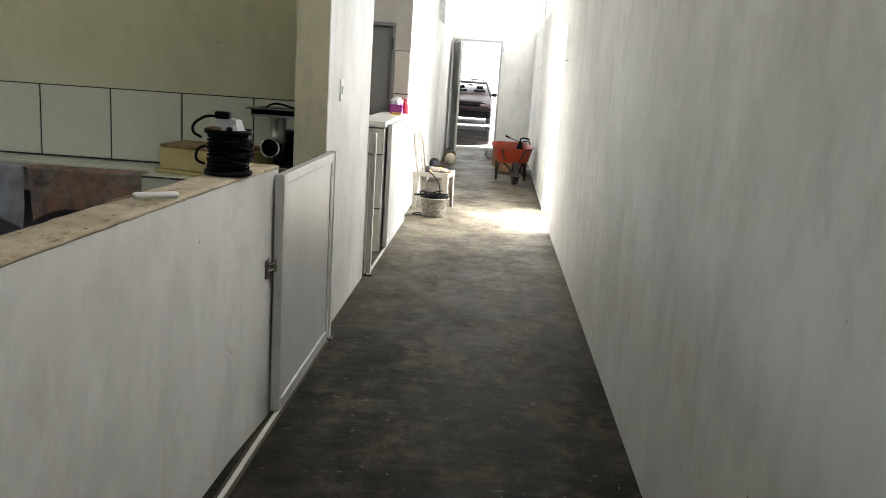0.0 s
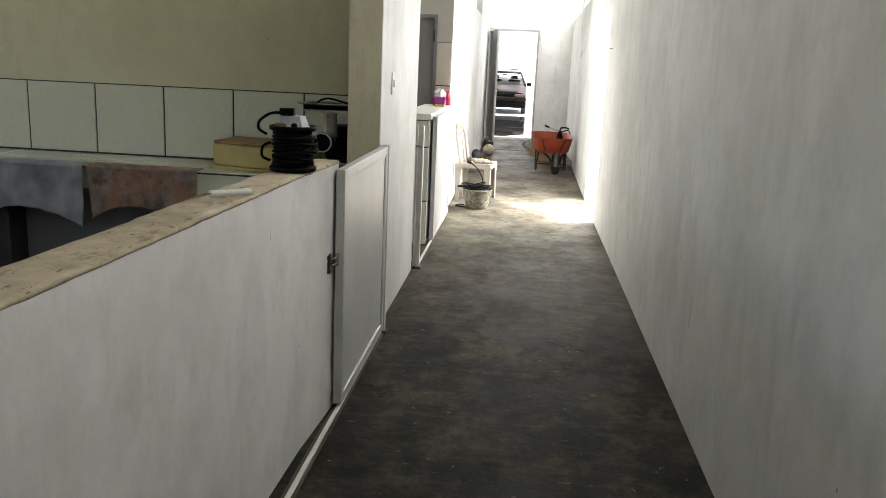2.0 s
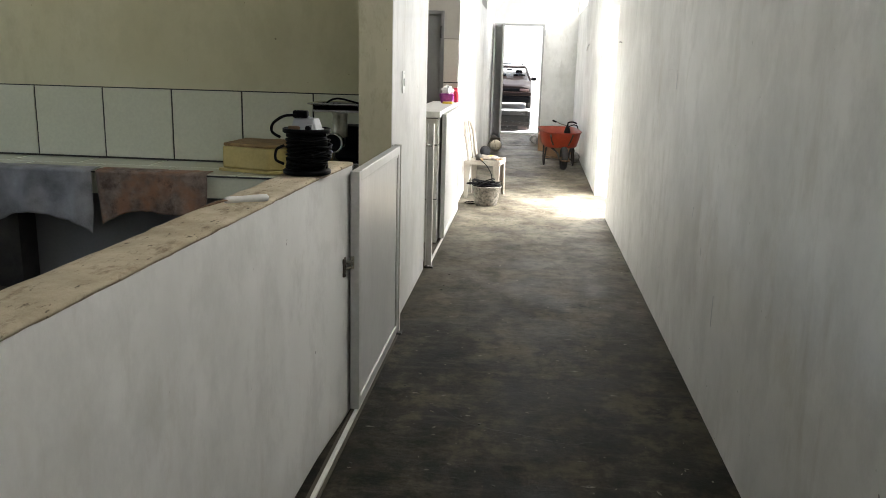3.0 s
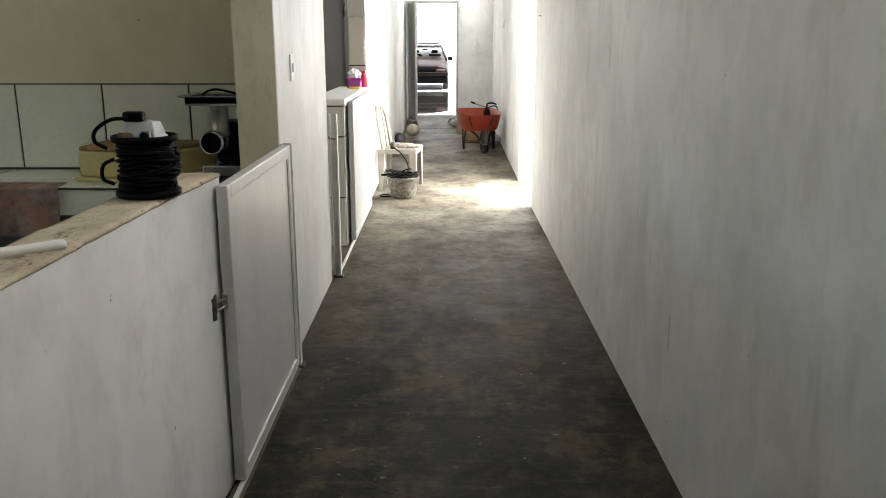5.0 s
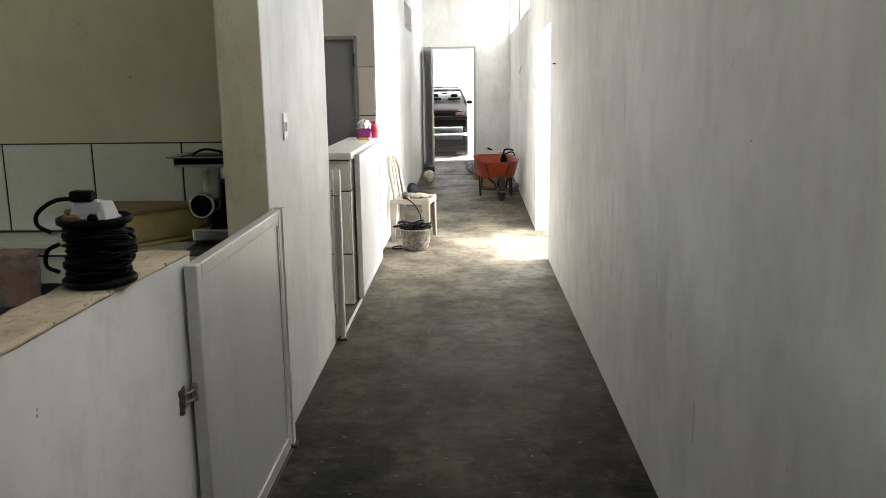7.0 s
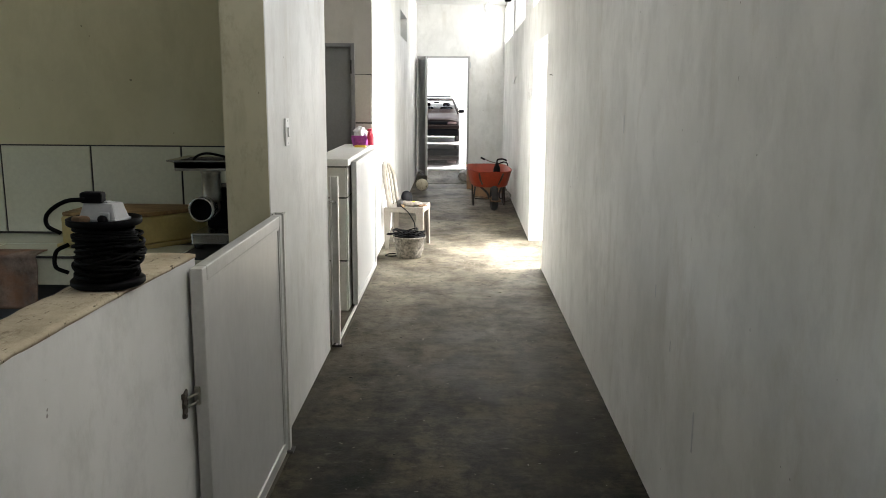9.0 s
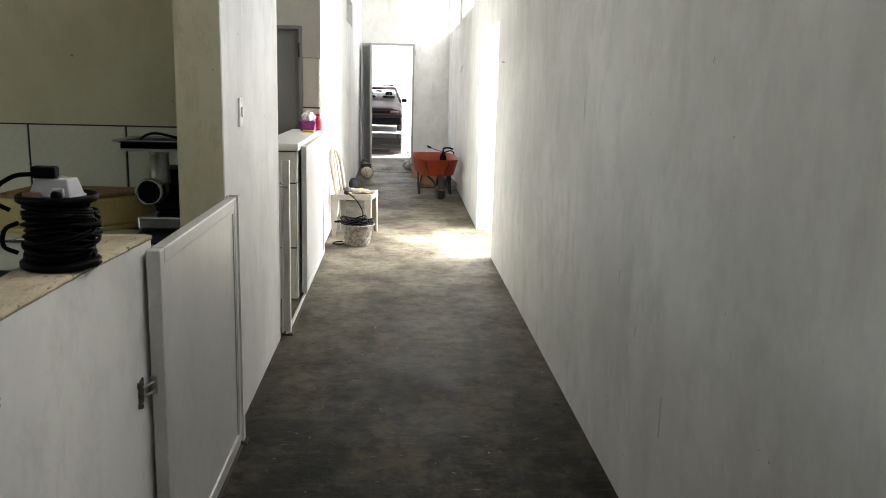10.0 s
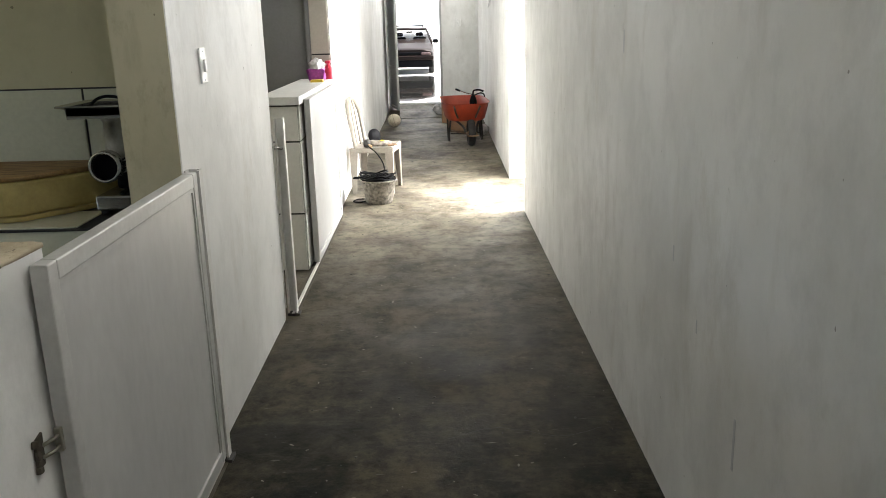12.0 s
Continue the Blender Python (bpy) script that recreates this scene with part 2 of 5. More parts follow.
M_BLOCK = two_scale("cream_plastic_block", (0.36, 0.28, 0.085), (0.52, 0.42, 0.16), 5, 60, 0.5, relief=0.06)
M_BLOCKTOP = two_scale("worn_block_top", (0.14, 0.075, 0.025), (0.36, 0.23, 0.09), 9, 70, 0.7, relief=0.25, stretch=(1, 4, 1))
M_RAG = two_scale("grey_cloth", (0.12, 0.12, 0.125), (0.36, 0.36, 0.37), 6, 160, 0.95, relief=0.4)
M_PINKRAG = stained_cloth()
M_GREYRAG = two_scale("grey_sack", (0.2, 0.2, 0.2), (0.45, 0.44, 0.42), 16, 90, 0.9, relief=0.3)
M_PURPLE = two_scale("purple_wrapping", (0.16, 0.015, 0.16), (0.36, 0.05, 0.33), 40, 120, 0.3, relief=0.1)
M_PAPER = two_scale("white_paper", (0.74, 0.74, 0.76), (0.82, 0.82, 0.84), 20, 120, 0.8, relief=0.3)
M_RED = two_scale("red_plastic", (0.5, 0.02, 0.05), (0.62, 0.04, 0.08), 10, 80, 0.35, relief=0.02)
M_YELLOW = two_scale("yellow_box", (0.66, 0.46, 0.03), (0.75, 0.54, 0.06), 10, 80, 0.5, relief=0.02)
M_BEIGE = two_scale("dry_leaf", (0.28, 0.18, 0.09), (0.42, 0.29, 0.16), 20, 90, 0.8, relief=0.2)
M_CRUMB = two_scale("mortar_crumbs", (0.07, 0.06, 0.046), (0.26, 0.23, 0.19), 30, 120, 0.9, relief=0.2)
M_FLAKE = two_scale("dried_mortar", (0.04, 0.034, 0.026), (0.15, 0.13, 0.1), 18, 90, 0.9, relief=0.3)
M_GROUND = two_scale("yard_concrete", (0.38, 0.37, 0.34), (0.5, 0.49, 0.45), 0.5, 20, 0.75, relief=0.1)
M_WET = two_scale("wet_concrete", (0.008, 0.008, 0.007), (0.02, 0.019, 0.017), 0.7, 12, 0.03, relief=0.01)
M_CARPAINT = two_scale("brown_car_paint", (0.007, 0.0036, 0.0022), (0.011, 0.006, 0.0038), 2, 60, 0.45, 0.0, 0.12, relief=0.0)
M_CARDARK = two_scale("bumper_plastic", (0.003, 0.003, 0.003), (0.005, 0.005, 0.005), 5, 60, 0.7, 0.0, 0.05, relief=0.0)
M_LENS = two_scale("dull_lamp_lens", (0.06, 0.035, 0.03), (0.12, 0.08, 0.07), 8, 60, 0.2, relief=0.0)
M_GRASS = two_scale("grass", (0.05, 0.1, 0.02), (0.1, 0.17, 0.04), 12, 60, 0.9, relief=0.2)


def glass_material():
    m, nt, b = material("car_glass", 0.03)
    b.inputs["Base Color"].default_value = (0.9, 0.95, 0.93, 1)
    b.inputs["Transmission Weight"].default_value = 1.0
    b.inputs["IOR"].default_value = 1.1
    return m


M_GLASS = glass_material()

# ---- mesh helpers ----


def box(bm, x0, y0, z0, x1, y1, z1, bevel=0.0, seg=2):
    made = bmesh.ops.create_cube(bm, size=1.0, matrix=Matrix.Translation(((x0 + x1) / 2, (y0 + y1) / 2, (z0 + z1) / 2)) @ Matrix.Diagonal((x1 - x0, y1 - y0, z1 - z0, 1)))
    if bevel:
        es = {e for v in made["verts"] for e in v.link_edges}
        bmesh.ops.bevel(bm, geom=list(es), offset=bevel, segments=seg, profile=0.5, affect="EDGES")
    return bm


def boxes(*rows, bevel=0.0):
    bm = bmesh.new()
    for r in rows:
        box(bm, *r, bevel=bevel)
    return bm


def tube(bm, pts, r, n=8, caps=True):
    """A round bar along points; r is one radius or one for each point."""
    pts = [Vector(p) for p in pts]
    rs = r if isinstance(r, (list, tuple)) else [r] * len(pts)
    rings, side = [], None
    for i, p in enumerate(pts):
        d = (pts[min(i + 1, len(pts) - 1)] - pts[max(i - 1, 0)]).normalized()
        if side is None:
            side = d.cross(Vector((0.31, 0.17, 0.93)))
        side = (side - d * side.dot(d)).normalized()
        up = d.cross(side)
        rings.append([bm.verts.new(p + (side * math.cos(2 * math.pi * k / n) + up * math.sin(2 * math.pi * k / n)) * rs[i]) for k in range(n)])
    for a, b in zip(rings, rings[1:]):
        for k in range(n):
            bm.faces.new((a[k], a[(k + 1) % n], b[(k + 1) % n], b[k])).smooth = True
    if caps:
        bm.faces.new(rings[0][::-1])
        bm.faces.new(rings[-1])
    return bm


def spline(pts, n=8):
    """Points on a smooth curve through pts."""
    p = [Vector(q) for q in pts]
    p = [2 * p[0] - p[1]] + p + [2 * p[-1] - p[-2]]
    out = []
    for i in range(1, len(p) - 2):
        for k in range(n):
            t = k / n
            out.append(0.5 * ((2 * p[i]) + (p[i + 1] - p[i - 1]) * t + (2 * p[i - 1] - 5 * p[i] + 4 * p[i + 1] - p[i + 2]) * t * t + (3 * p[i] - p[i - 1] - 3 * p[i + 1] + p[i + 2]) * t ** 3))
    return out + [p[-2]]


def lathe(bm, profile, n=32, m=None):
    """A turned shape round z from (radius, height) pairs."""
    rings = []
    for r, z in profile:
        rings.append([bm.verts.new(Vector((r * math.cos(2 * math.pi * k / n), r * math.sin(2 * math.pi * k / n), z))) for k in range(n)])
    for a, b in zip(rings, rings[1:]):
        for k in range(n):
            bm.faces.new((a[k], a[(k + 1) % n], b[(k + 1) % n], b[k])).smooth = True
    bm.faces.new(rings[0][::-1])
    bm.faces.new(rings[-1])
    if m:
        bmesh.ops.transform(bm, matrix=m, verts=[v for ring in rings for v in ring])
    return bm


def prism(bm, outline, z0, z1, bevel=0.0):
    lo = [bm.verts.new((x, y, z0)) for x, y in outline]
    hi = [bm.verts.new((x, y, z1)) for x, y in outline]
    faces = [bm.faces.new(lo[::-1]), bm.faces.new(hi)]
    for k in range(len(lo)):
        j = (k + 1) % len(lo)
        faces.append(bm.faces.new((lo[k], lo[j], hi[j], hi[k])))
    if bevel:
        es = {e for f in faces for e in f.edges}
        bmesh.ops.bevel(bm, geom=list(es), offset=bevel, segments=2, profile=0.5, affect="EDGES")
    return bm


def part(name, bm, mat, parent=None, label=""):
    """Links a bmesh as one mesh object, under a thing where one is given."""
    bmesh.ops.recalc_face_normals(bm, faces=bm.faces)
    me = bpy.data.meshes.new(name)
    bm.to_mesh(me)
    bm.free()
    me.materials.append(mat)
    ob = new(name, me)
    if parent is not None:
        ob.parent = parent
        ob.matrix_parent_inverse = parent.matrix_world.inverted()
    if label:
        ob["label"] = label
    return ob


def thing(name, at, label, category, group="", kind=""):
    """An empty at a thing's base that will parent its parts."""
    ob = new(name)
    ob.empty_display_size = 0.05
    ob.matrix_world = at if isinstance(at, Matrix) else Matrix.Translation(at)
    return tagged(ob, label, category, group, kind)


def structure(name, bm, mat, label, category):
    return tagged(part(name, bm, mat), label, category, kind="structure")


def pierced(plane, at, thick, u_range, z_range, holes):
    """A wall with real openings. plane 'x': it stands across x at that place and runs along y; 'y' the other way."""
    us = sorted({*u_range, *(h for a, b, _, _ in holes for h in (a, b))})
    zs = sorted({*z_range, *(h for _, _, a, b in holes for h in (a, b))})
    full = {}
    for i in range(len(us) - 1):
        for k in range(len(zs) - 1):
            uc, zc = (us[i] + us[i + 1]) / 2, (zs[k] + zs[k + 1]) / 2
            full[i, k] = not any(a < uc < b and c < zc < d for a, b, c, d in holes)
    bm = bmesh.new()

    def p(u, z, w):
        return bm.verts.new((at + w, u, z) if plane == "x" else (u, at + w, z))

    def quad(*q):
        bm.faces.new([p(*c) for c in q])
    for (i, k), f in full.items():
        if not f:
            continue
        a, b, c, d = us[i], us[i + 1], zs[k], zs[k + 1]
        for w in (0, thick):
            quad((a, c, w), (b, c, w), (b, d, w), (a, d, w))
        for (di, dk), (q0, q1) in {(-1, 0): ((a, c), (a, d)), (1, 0): ((b, c), (b, d)), (0, -1): ((a, c), (b, c)), (0, 1): ((a, d), (b, d))}.items():
            if not full.get((i + di, k + dk), False):
                quad((*q0, 0), (*q1, 0), (*q1, thick), (*q0, thick))
    bmesh.ops.remove_doubles(bm, verts=bm.verts, dist=1e-5)
    return bm

# self-lit white for an added backdrop, so the distance reads as blown-out sky
M_GLOW_BACKDROP = bpy.data.materials.new("glowing_backdrop")
M_GLOW_BACKDROP.use_nodes = True
M_GLOW_BACKDROP.node_tree.nodes["Principled BSDF"].inputs["Emission Color"].default_value = (1.0, 1.0, 0.97, 1)
M_GLOW_BACKDROP.node_tree.nodes["Principled BSDF"].inputs["Emission Strength"].default_value = 0.6

# ---- the large structure ----
bm = bmesh.new()
box(bm, WEST, NEAR, -0.25, 0.6, FAR, 0.0)
for v in bm.verts:
    if v.co.x > 0:
        v.co.x = 0.8
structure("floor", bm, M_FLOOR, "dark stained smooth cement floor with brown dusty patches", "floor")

bm = boxes((-1500, -1500, -0.6, 1500, 1500, -0.26))
for v in bm.verts:
    v.co.z += 0.25
structure("ground", bm, M_GROUND, "pale concrete yard in bright daylight", "ground")

bm = pierced("x", RIGHT, RIGHT_T, (NEAR, FAR), (0.0, CEIL), [(DOOR_Y0, DOOR_Y1, 0.0, DOOR_H)] + [(a, b, SILL, HEAD) for a, b in WINDOWS])
for v in bm.verts:
    v.co.x = skew(v.co.x, v.co.y)
structure("wall_east", bm, M_WALL, "white painted plaster wall with faint trowel streaks", "wall")

structure("wall_west_passage", pierced("x", LEFT, LEFT_BACK - LEFT, (8.652, FAR), (0.0, CEIL), [(12.33, 13.7, 2.34, 2.68)]), M_WALL,
          "white plaster wall brightly lit from the doorway", "wall")
structure("wall_west_pier", boxes((LEFT_BACK - 0.008, 4.472, 0, LEFT, 5.977, CEIL), bevel=0.004), M_WALL, "white plaster pier wall between two openings", "wall")
# unpainted end face of the pier
structure("pier_end", boxes((LEFT_BACK - 0.006, 4.467, 0, LEFT - 0.004, 4.4715, CEIL)), M_TAN, "stained beige plaster end of the pier", "wall")
structure("wall_north", pierced("y", FAR, 0.16, (WEST, 0.9), (0.0, CEIL), [(-0.93, 0.0, 0.16, 2.24)]), M_WALL, "white plaster end wall around the outer door", "wall")
structure("wall_far_west", pierced("x", WEST, -0.15, (NEAR - 0.15, FAR + 0.16), (0.0, CEIL), [(a, b, 1.2, 2.3) for a, b in ADDED_WEST_OPENINGS]), M_CREAM, "cream plaster side wall", "wall")
structure("wall_south", boxes((WEST, NEAR - 0.15, 0, 0.8, NEAR, CEIL)), M_WALL, "white plaster wall behind the passage", "wall")
structure("wall_workroom", boxes((WEST, 5.335, 0, LEFT_BACK - 0.008, 5.48, CEIL)), M_CREAM, "olive-cream painted plaster wall above a tiled band", "wall")
structure("wall_store", pierced("y", 8.652, 0.15, (WEST, LEFT_BACK), (0.0, CEIL), [(-1.98, -1.11, 0.0, 2.02)]), M_STORE, "grey-beige plaster wall with a grey door", "wall")
structure("wall_store_end", boxes((LEFT_BACK + 0.001, 8.648, 0, LEFT - 0.003, 8.6515, CEIL)), M_STORE, "grey-beige end of the plaster wall", "wall")
structure("ceiling", boxes((WEST - 0.15, NEAR - 0.15, CEIL, 0.95, FAR + 0.3, CEIL + 0.18)), M_CEIL, "pale grey flat ceiling", "ceiling")
# eave added out of view to block high sun and shorten the doorway patch
structure("sun_trim_eave", boxes((0.951, NEAR - 0.15, CEIL + 0.02, 1.5, FAR + 0.3, CEIL + 0.16)), M_CEIL, "unseen added overhang that cuts the sun entering the doorway", "roof")
ramp_up = structure("door_ramp", prism(bmesh.new(), [(-0.925, FAR - 1.1), (-0.005, FAR - 1.1), (-0.005, FAR + 0.16), (-0.925, FAR + 0.16)], 0.001, 0.14), M_FLOOR, "low cement ramp rising to the outer door", "ramp")

for v in ramp_up.data.vertices:
    if v.co.y < FAR - 1.0 and v.co.z > 0.05:
        v.co.z = 0.006

# low wall with a bare mortar top


def lean(x, y):
    """The low wall draws back from the passage a little towards its near end."""
    front = (x - LEFT_BACK) / (LEFT - LEFT_BACK)
    inset = 0.004 + 0.02 * min(1.0, max(0.0, (3.46 - y) / 0.5))
    return x - inset * front - (0.02 * (3.4 - max(y, 0.0)) if y < 3.4 else 0.0)


bm = bmesh.new()
cuts = [NEAR, 0.0, 0.6, 1.2, 1.8, 2.4, 2.96, 3.2, 3.4, 3.475]
ring = [[bm.verts.new((lean(x, y), y, z)) for x, z in ((LEFT_BACK, 0), (LEFT, 0), (LEFT, 1.088), (LEFT_BACK, 1.088))] for y in cuts]
for p, q in zip(ring, ring[1:]):
    for k in range(4):
        bm.faces.new((p[k], p[(k + 1) % 4], q[(k + 1) % 4], q[k]))
bm.faces.new(ring[0])
bm.faces.new(ring[-1][::-1])
low = structure("low_wall", bm, M_WALL, "white plaster low wall", "wall")
bm = bmesh.new()
nx, ny = 8, 150
random.seed(4)
grid = [[None] * (ny + 1) for _ in range(nx + 1)]
for i in range(nx + 1):
    for j in range(ny + 1):
        x = LEFT_BACK - 0.002 + (LEFT + 0.003 - LEFT_BACK) * i / nx
        y = NEAR + (3.478 - NEAR) * j / ny
        edge = i in (0, nx)
        z = 1.1 + 0.004 * noise.noise(Vector((x * 14, y * 9, 0))) - (0.004 if edge else 0) + (0.004 * noise.noise(Vector((x, y * 22, 3))) if edge else 0)
        grid[i][j] = bm.verts.new((lean(x, y) + (0.0035 * noise.noise(Vector((1, y * 16, i))) if edge else 0), y, z))
for i in range(nx):
    for j in range(ny):
        bm.faces.new((grid[i][j], grid[i + 1][j], grid[i + 1][j + 1], grid[i][j + 1])).smooth = True
res = bmesh.ops.extrude_face_region(bm, geom=list(bm.faces))
for v in res["geom"]:
    if isinstance(v, bmesh.types.BMVert):
        v.co.z = 1.0875
part("wall_top", bm, M_CAP, low, "bare rough mortar top with brown stains")

# half-height wall of the second opening, with a white slab on it
half = structure("half_wall", boxes((-1.2, 6.9, 0, LEFT - 0.014, 8.646, 1.062)), M_GROUT, "tiled half-height wall with a white slab top", "wall")
slab = tagged(part("counter_slab", boxes((-1.21, 6.86, 1.066, LEFT + 0.008, 8.644, 1.118), bevel=0.006), M_WHITEPL), "white painted slab on the half-height wall", "slab", kind="structure")

# closing panel in the high vent, with its bar
vent = thing("window_vent", (LEFT - 0.1, 13.0, 2.34), "small high vent opening with a grey panel", "vent", kind="structure")
part("vent_panel", boxes((LEFT - 0.15, 12.33, 2.34, LEFT - 0.12, 13.7, 2.68)), M_GREYPL, vent)
part("vent_bar", boxes((LEFT - 0.12, 12.33, 2.6, LEFT - 0.1, 13.7, 2.615)), M_GREY2, vent)

# outer door: frame and open leaf
frame_1 = thing("door_frame", (-0.46, FAR, 0.165), "light metal frame of the outer door", "door frame", kind="structure")
for x0, x1, z0, z1 in ((-0.965, -0.925, 0.0, 2.275), (-0.005, 0.035, 0.0, 2.275)):
    part("jamb", boxes((x0, FAR - 0.03, z0, x1, FAR - 0.002, z1), bevel=0.004), M_GREY2, frame_1)
part("head", boxes((-0.925, FAR - 0.03, 2.235, -0.005, FAR - 0.002, 2.275), bevel=0.004), M_GREY2, frame_1)
part("hinge_block", boxes((0.036, FAR - 0.04, 2.06, 0.06, FAR - 0.003, 2.17), bevel=0.004), M_GREYPL, frame_1)

LEAF = 0.84
hinge = Vector((-0.91, 16.72, 0.0))
leaf_dir = (Vector((-0.745, 15.95, 0)) - hinge).normalized()
leaf = thing("door_outer", pose(*hinge, 0, 0, math.degrees(math.atan2(leaf_dir.y, leaf_dir.x))), "grey sheet-metal outer door standing open", "door", kind="structure")
LB, LT = 0.125, 2.24


def on_leaf(name, bm, mat, label="", parent=None):
    bmesh.ops.transform(bm, matrix=leaf.matrix_basis, verts=bm.verts)
    return part(name, bm, mat, parent or leaf, label)


on_leaf("sheet", boxes((0.03, -0.008, LB + 0.03, LEAF - 0.03, 0.008, LT - 0.03)), M_GREY2)
for x0, x1, z0, z1 in ((0, 0.045, LB, LT), (LEAF - 0.045, LEAF, LB, LT), (0.045, LEAF - 0.045, LB, LB + 0.045), (0.045, LEAF - 0.045, LT - 0.045, LT), (0.045, LEAF - 0.045, 0.8, 0.84), (0.045, LEAF - 0.045, 1.5, 1.54)):
    on_leaf("stile", boxes((x0, -0.02, z0, x1, 0.02, z1), bevel=0.004), M_GREY2)
bm = tube(bmesh.new(), [(LEAF - 0.07, 0.02, 1.12), (LEAF - 0.07, 0.06, 1.12), (LEAF - 0.17, 0.065, 1.12)], 0.009, 8)
on_leaf("door_handle", bm, M_IRON, "dark lever handle")
on_leaf("lock_plate", boxes((LEAF - 0.085, 0.0205, 1.02, LEAF - 0.05, 0.028, 1.2), bevel=0.003), M_IRON)
tagged(part("wood_wedge", boxes((-0.9, 15.93, 0.0, -0.72, 16.02, 0.118), bevel=0.008), M_SILL), "small dark wooden block propping the open door", "wedge")

# grey door in the second room
gd = thing("door_store", (-1.55, 8.65, 0), "closed flat grey metal door", "door", kind="structure")
part("leaf", boxes((-1.945, 8.69, 0.01, -1.145, 8.725, 1.985)), M_GREY, gd)
for r in ((-1.98, 8.64, 0, -1.945, 8.74, 2.02), (-1.145, 8.64, 0, -1.11, 8.74, 2.02), (-1.945, 8.64, 1.985, -1.145, 8.74, 2.02)):
    part("jamb", boxes(r, bevel=0.003), M_GREY, gd)
for z in (0.25, 1.75):
    part("hinge", tube(bmesh.new(), [(-1.14, 8.632, z), (-1.14, 8.632, z + 0.12)], 0.009, 8), M_IRON, gd)

# ---- gates on floor rails ----


def gate(y0, y1, z0, z1, label, back=0.0):
    xo, xi = -0.905 - back, -0.944 - back
    g = thing("sliding_gate", ((xo + xi) / 2, (y0 + y1) / 2, 0.012), label, "gate", "low gates of the two openings")
    fr = 0.045
    for r in ((xi, y0, z0, xo, y0 + fr, z1), (xi, y1 - fr, z0, xo, y1, z1)):
        part("upright", boxes(r, bevel=0.004), M_GATE_EDGE, g)
    for r in ((xi, y0 + fr, z0, xo, y1 - fr, z0 + fr), (xi, y0 + fr, z1 - fr, xo, y1 - fr, z1)):
        part("crossbar", boxes(r, bevel=0.004), M_GATE_EDGE, g)
    part("sheet", boxes((xi + 0.006, y0 + fr - 0.006, z0 + fr - 0.006, xo - 0.008, y1 - fr + 0.006, z1 - fr + 0.006)), M_GATE, g, "flat painted sheet")
    # thin bead round the sheet
    for r in ((xo - 0.008, y0 + fr, z1 - fr - 0.012, xo - 0.003, y1 - fr, z1 - fr), (xo - 0.008, y1 - fr - 0.012, z0 + fr, xo - 0.003, y1 - fr, z1 - fr - 0.012)):
        part("bead", boxes(r), M_GATE_EDGE, g)
    for yy in (y0 + 0.15, y1 - 0.15):
        bm = lathe(bmesh.new(), [(0.012, -0.008), (0.024, -0.006), (0.018, 0), (0.024, 0.006), (0.012, 0.008)], 16, Matrix.Translation(((xo + xi) / 2, yy, 0.034)) @ Matrix.Rotation(radians(90), 4, "Y"))
        part("wheel", bm, M_IRON, g)
    return g


g1 = gate(3.387, 4.473, 0.024, 1.072, "light grey painted metal gate with a raised frame, closed")
g2 = gate(7.0, 8.42, 0.024, 1.09, "light grey painted metal gate slid open along its rail", -0.005)
# latch on the first gate
bm = tube(bmesh.new(), [(-0.932, 3.386, 0.7), (-0.935, 3.365, 0.698), (-0.953, 3.345, 0.692)], 0.0045, 8)
tube(bm, [(-0.932, 3.386, 0.676), (-0.935, 3.36, 0.672), (-0.953, 3.34, 0.667)], 0.0045, 8)
box(bm, -0.943, 3.375, 0.66, -0.926, 3.387, 0.715, 0.002)
part("latch", bm, M_DULL, g1, "dull metal bolt latch")
bm = box(bmesh.new(), lean(LEFT, 3.34) - 0.001, 3.322, 0.648, lean(LEFT, 3.34) + 0.006, 3.352, 0.715, 0.002)
for k in range(3):
    box(bm, lean(LEFT, 3.34) - 0.001, 3.315, 0.64 + 0.03 * k, lean(LEFT, 3.34) + 0.012, 3.33, 0.656 + 0.03 * k, 0.003)
for v in bm.verts:
    v.co.y += 0.006 * noise.noise(v.co * 60)
    v.co.z += 0.006 * noise.noise(v.co * 60 + Vector((4, 0, 0)))
tagged(part("latch_staple", bm, M_SILL), "rough mortared latch staple in the low wall", "staple", kind="structure")


def floor_rail(y0, y1):
    r = thing("floor_rail", (-0.92, (y0 + y1) / 2, 0), "narrow white metal rail on the cement floor", "rail", "floor rails of the gates")
    part("bed", boxes((-0.948, y0, 0.0005, -0.9, y1, 0.004)), M_SILL, r, "dark cement bed")
    part("bar", boxes((-0.93, y0, 0.004, -0.911, y1, 0.015), bevel=0.003), M_RAIL, r)


floor_rail(-1.2, 4.49)
floor_rail(6.03, 8.46)


def post(y, label):
    p = thing("gate_post", (-0.92, y, 0), label, "post", "receiving posts of the gates")
    part("channel", boxes((-0.949, y + 0.034, 0.015, -0.899, y + 0.04, 1.075), (-0.949, y, 0.015, -0.943, y + 0.034, 1.075), (-0.907, y, 0.015, -0.899, y + 0.034, 1.075)), M_RAIL, p)
    part("foot_plate", boxes((-0.95, y - 0.012, 0.0, -0.885, y + 0.05, 0.014), bevel=0.002), M_IRON, p)
    return p


p1 = post(4.478, "slim metal channel post at the end of the closed gate")
p2 = post(6.04, "slim white metal channel post with a rusty foot")
part("catch", tube(bmesh.new(), [(-0.96, 6.02, 0.93), (-0.93, 6.0, 0.93), (-0.915, 6.035, 0.92)], 0.008, 8), M_STEEL, p2)
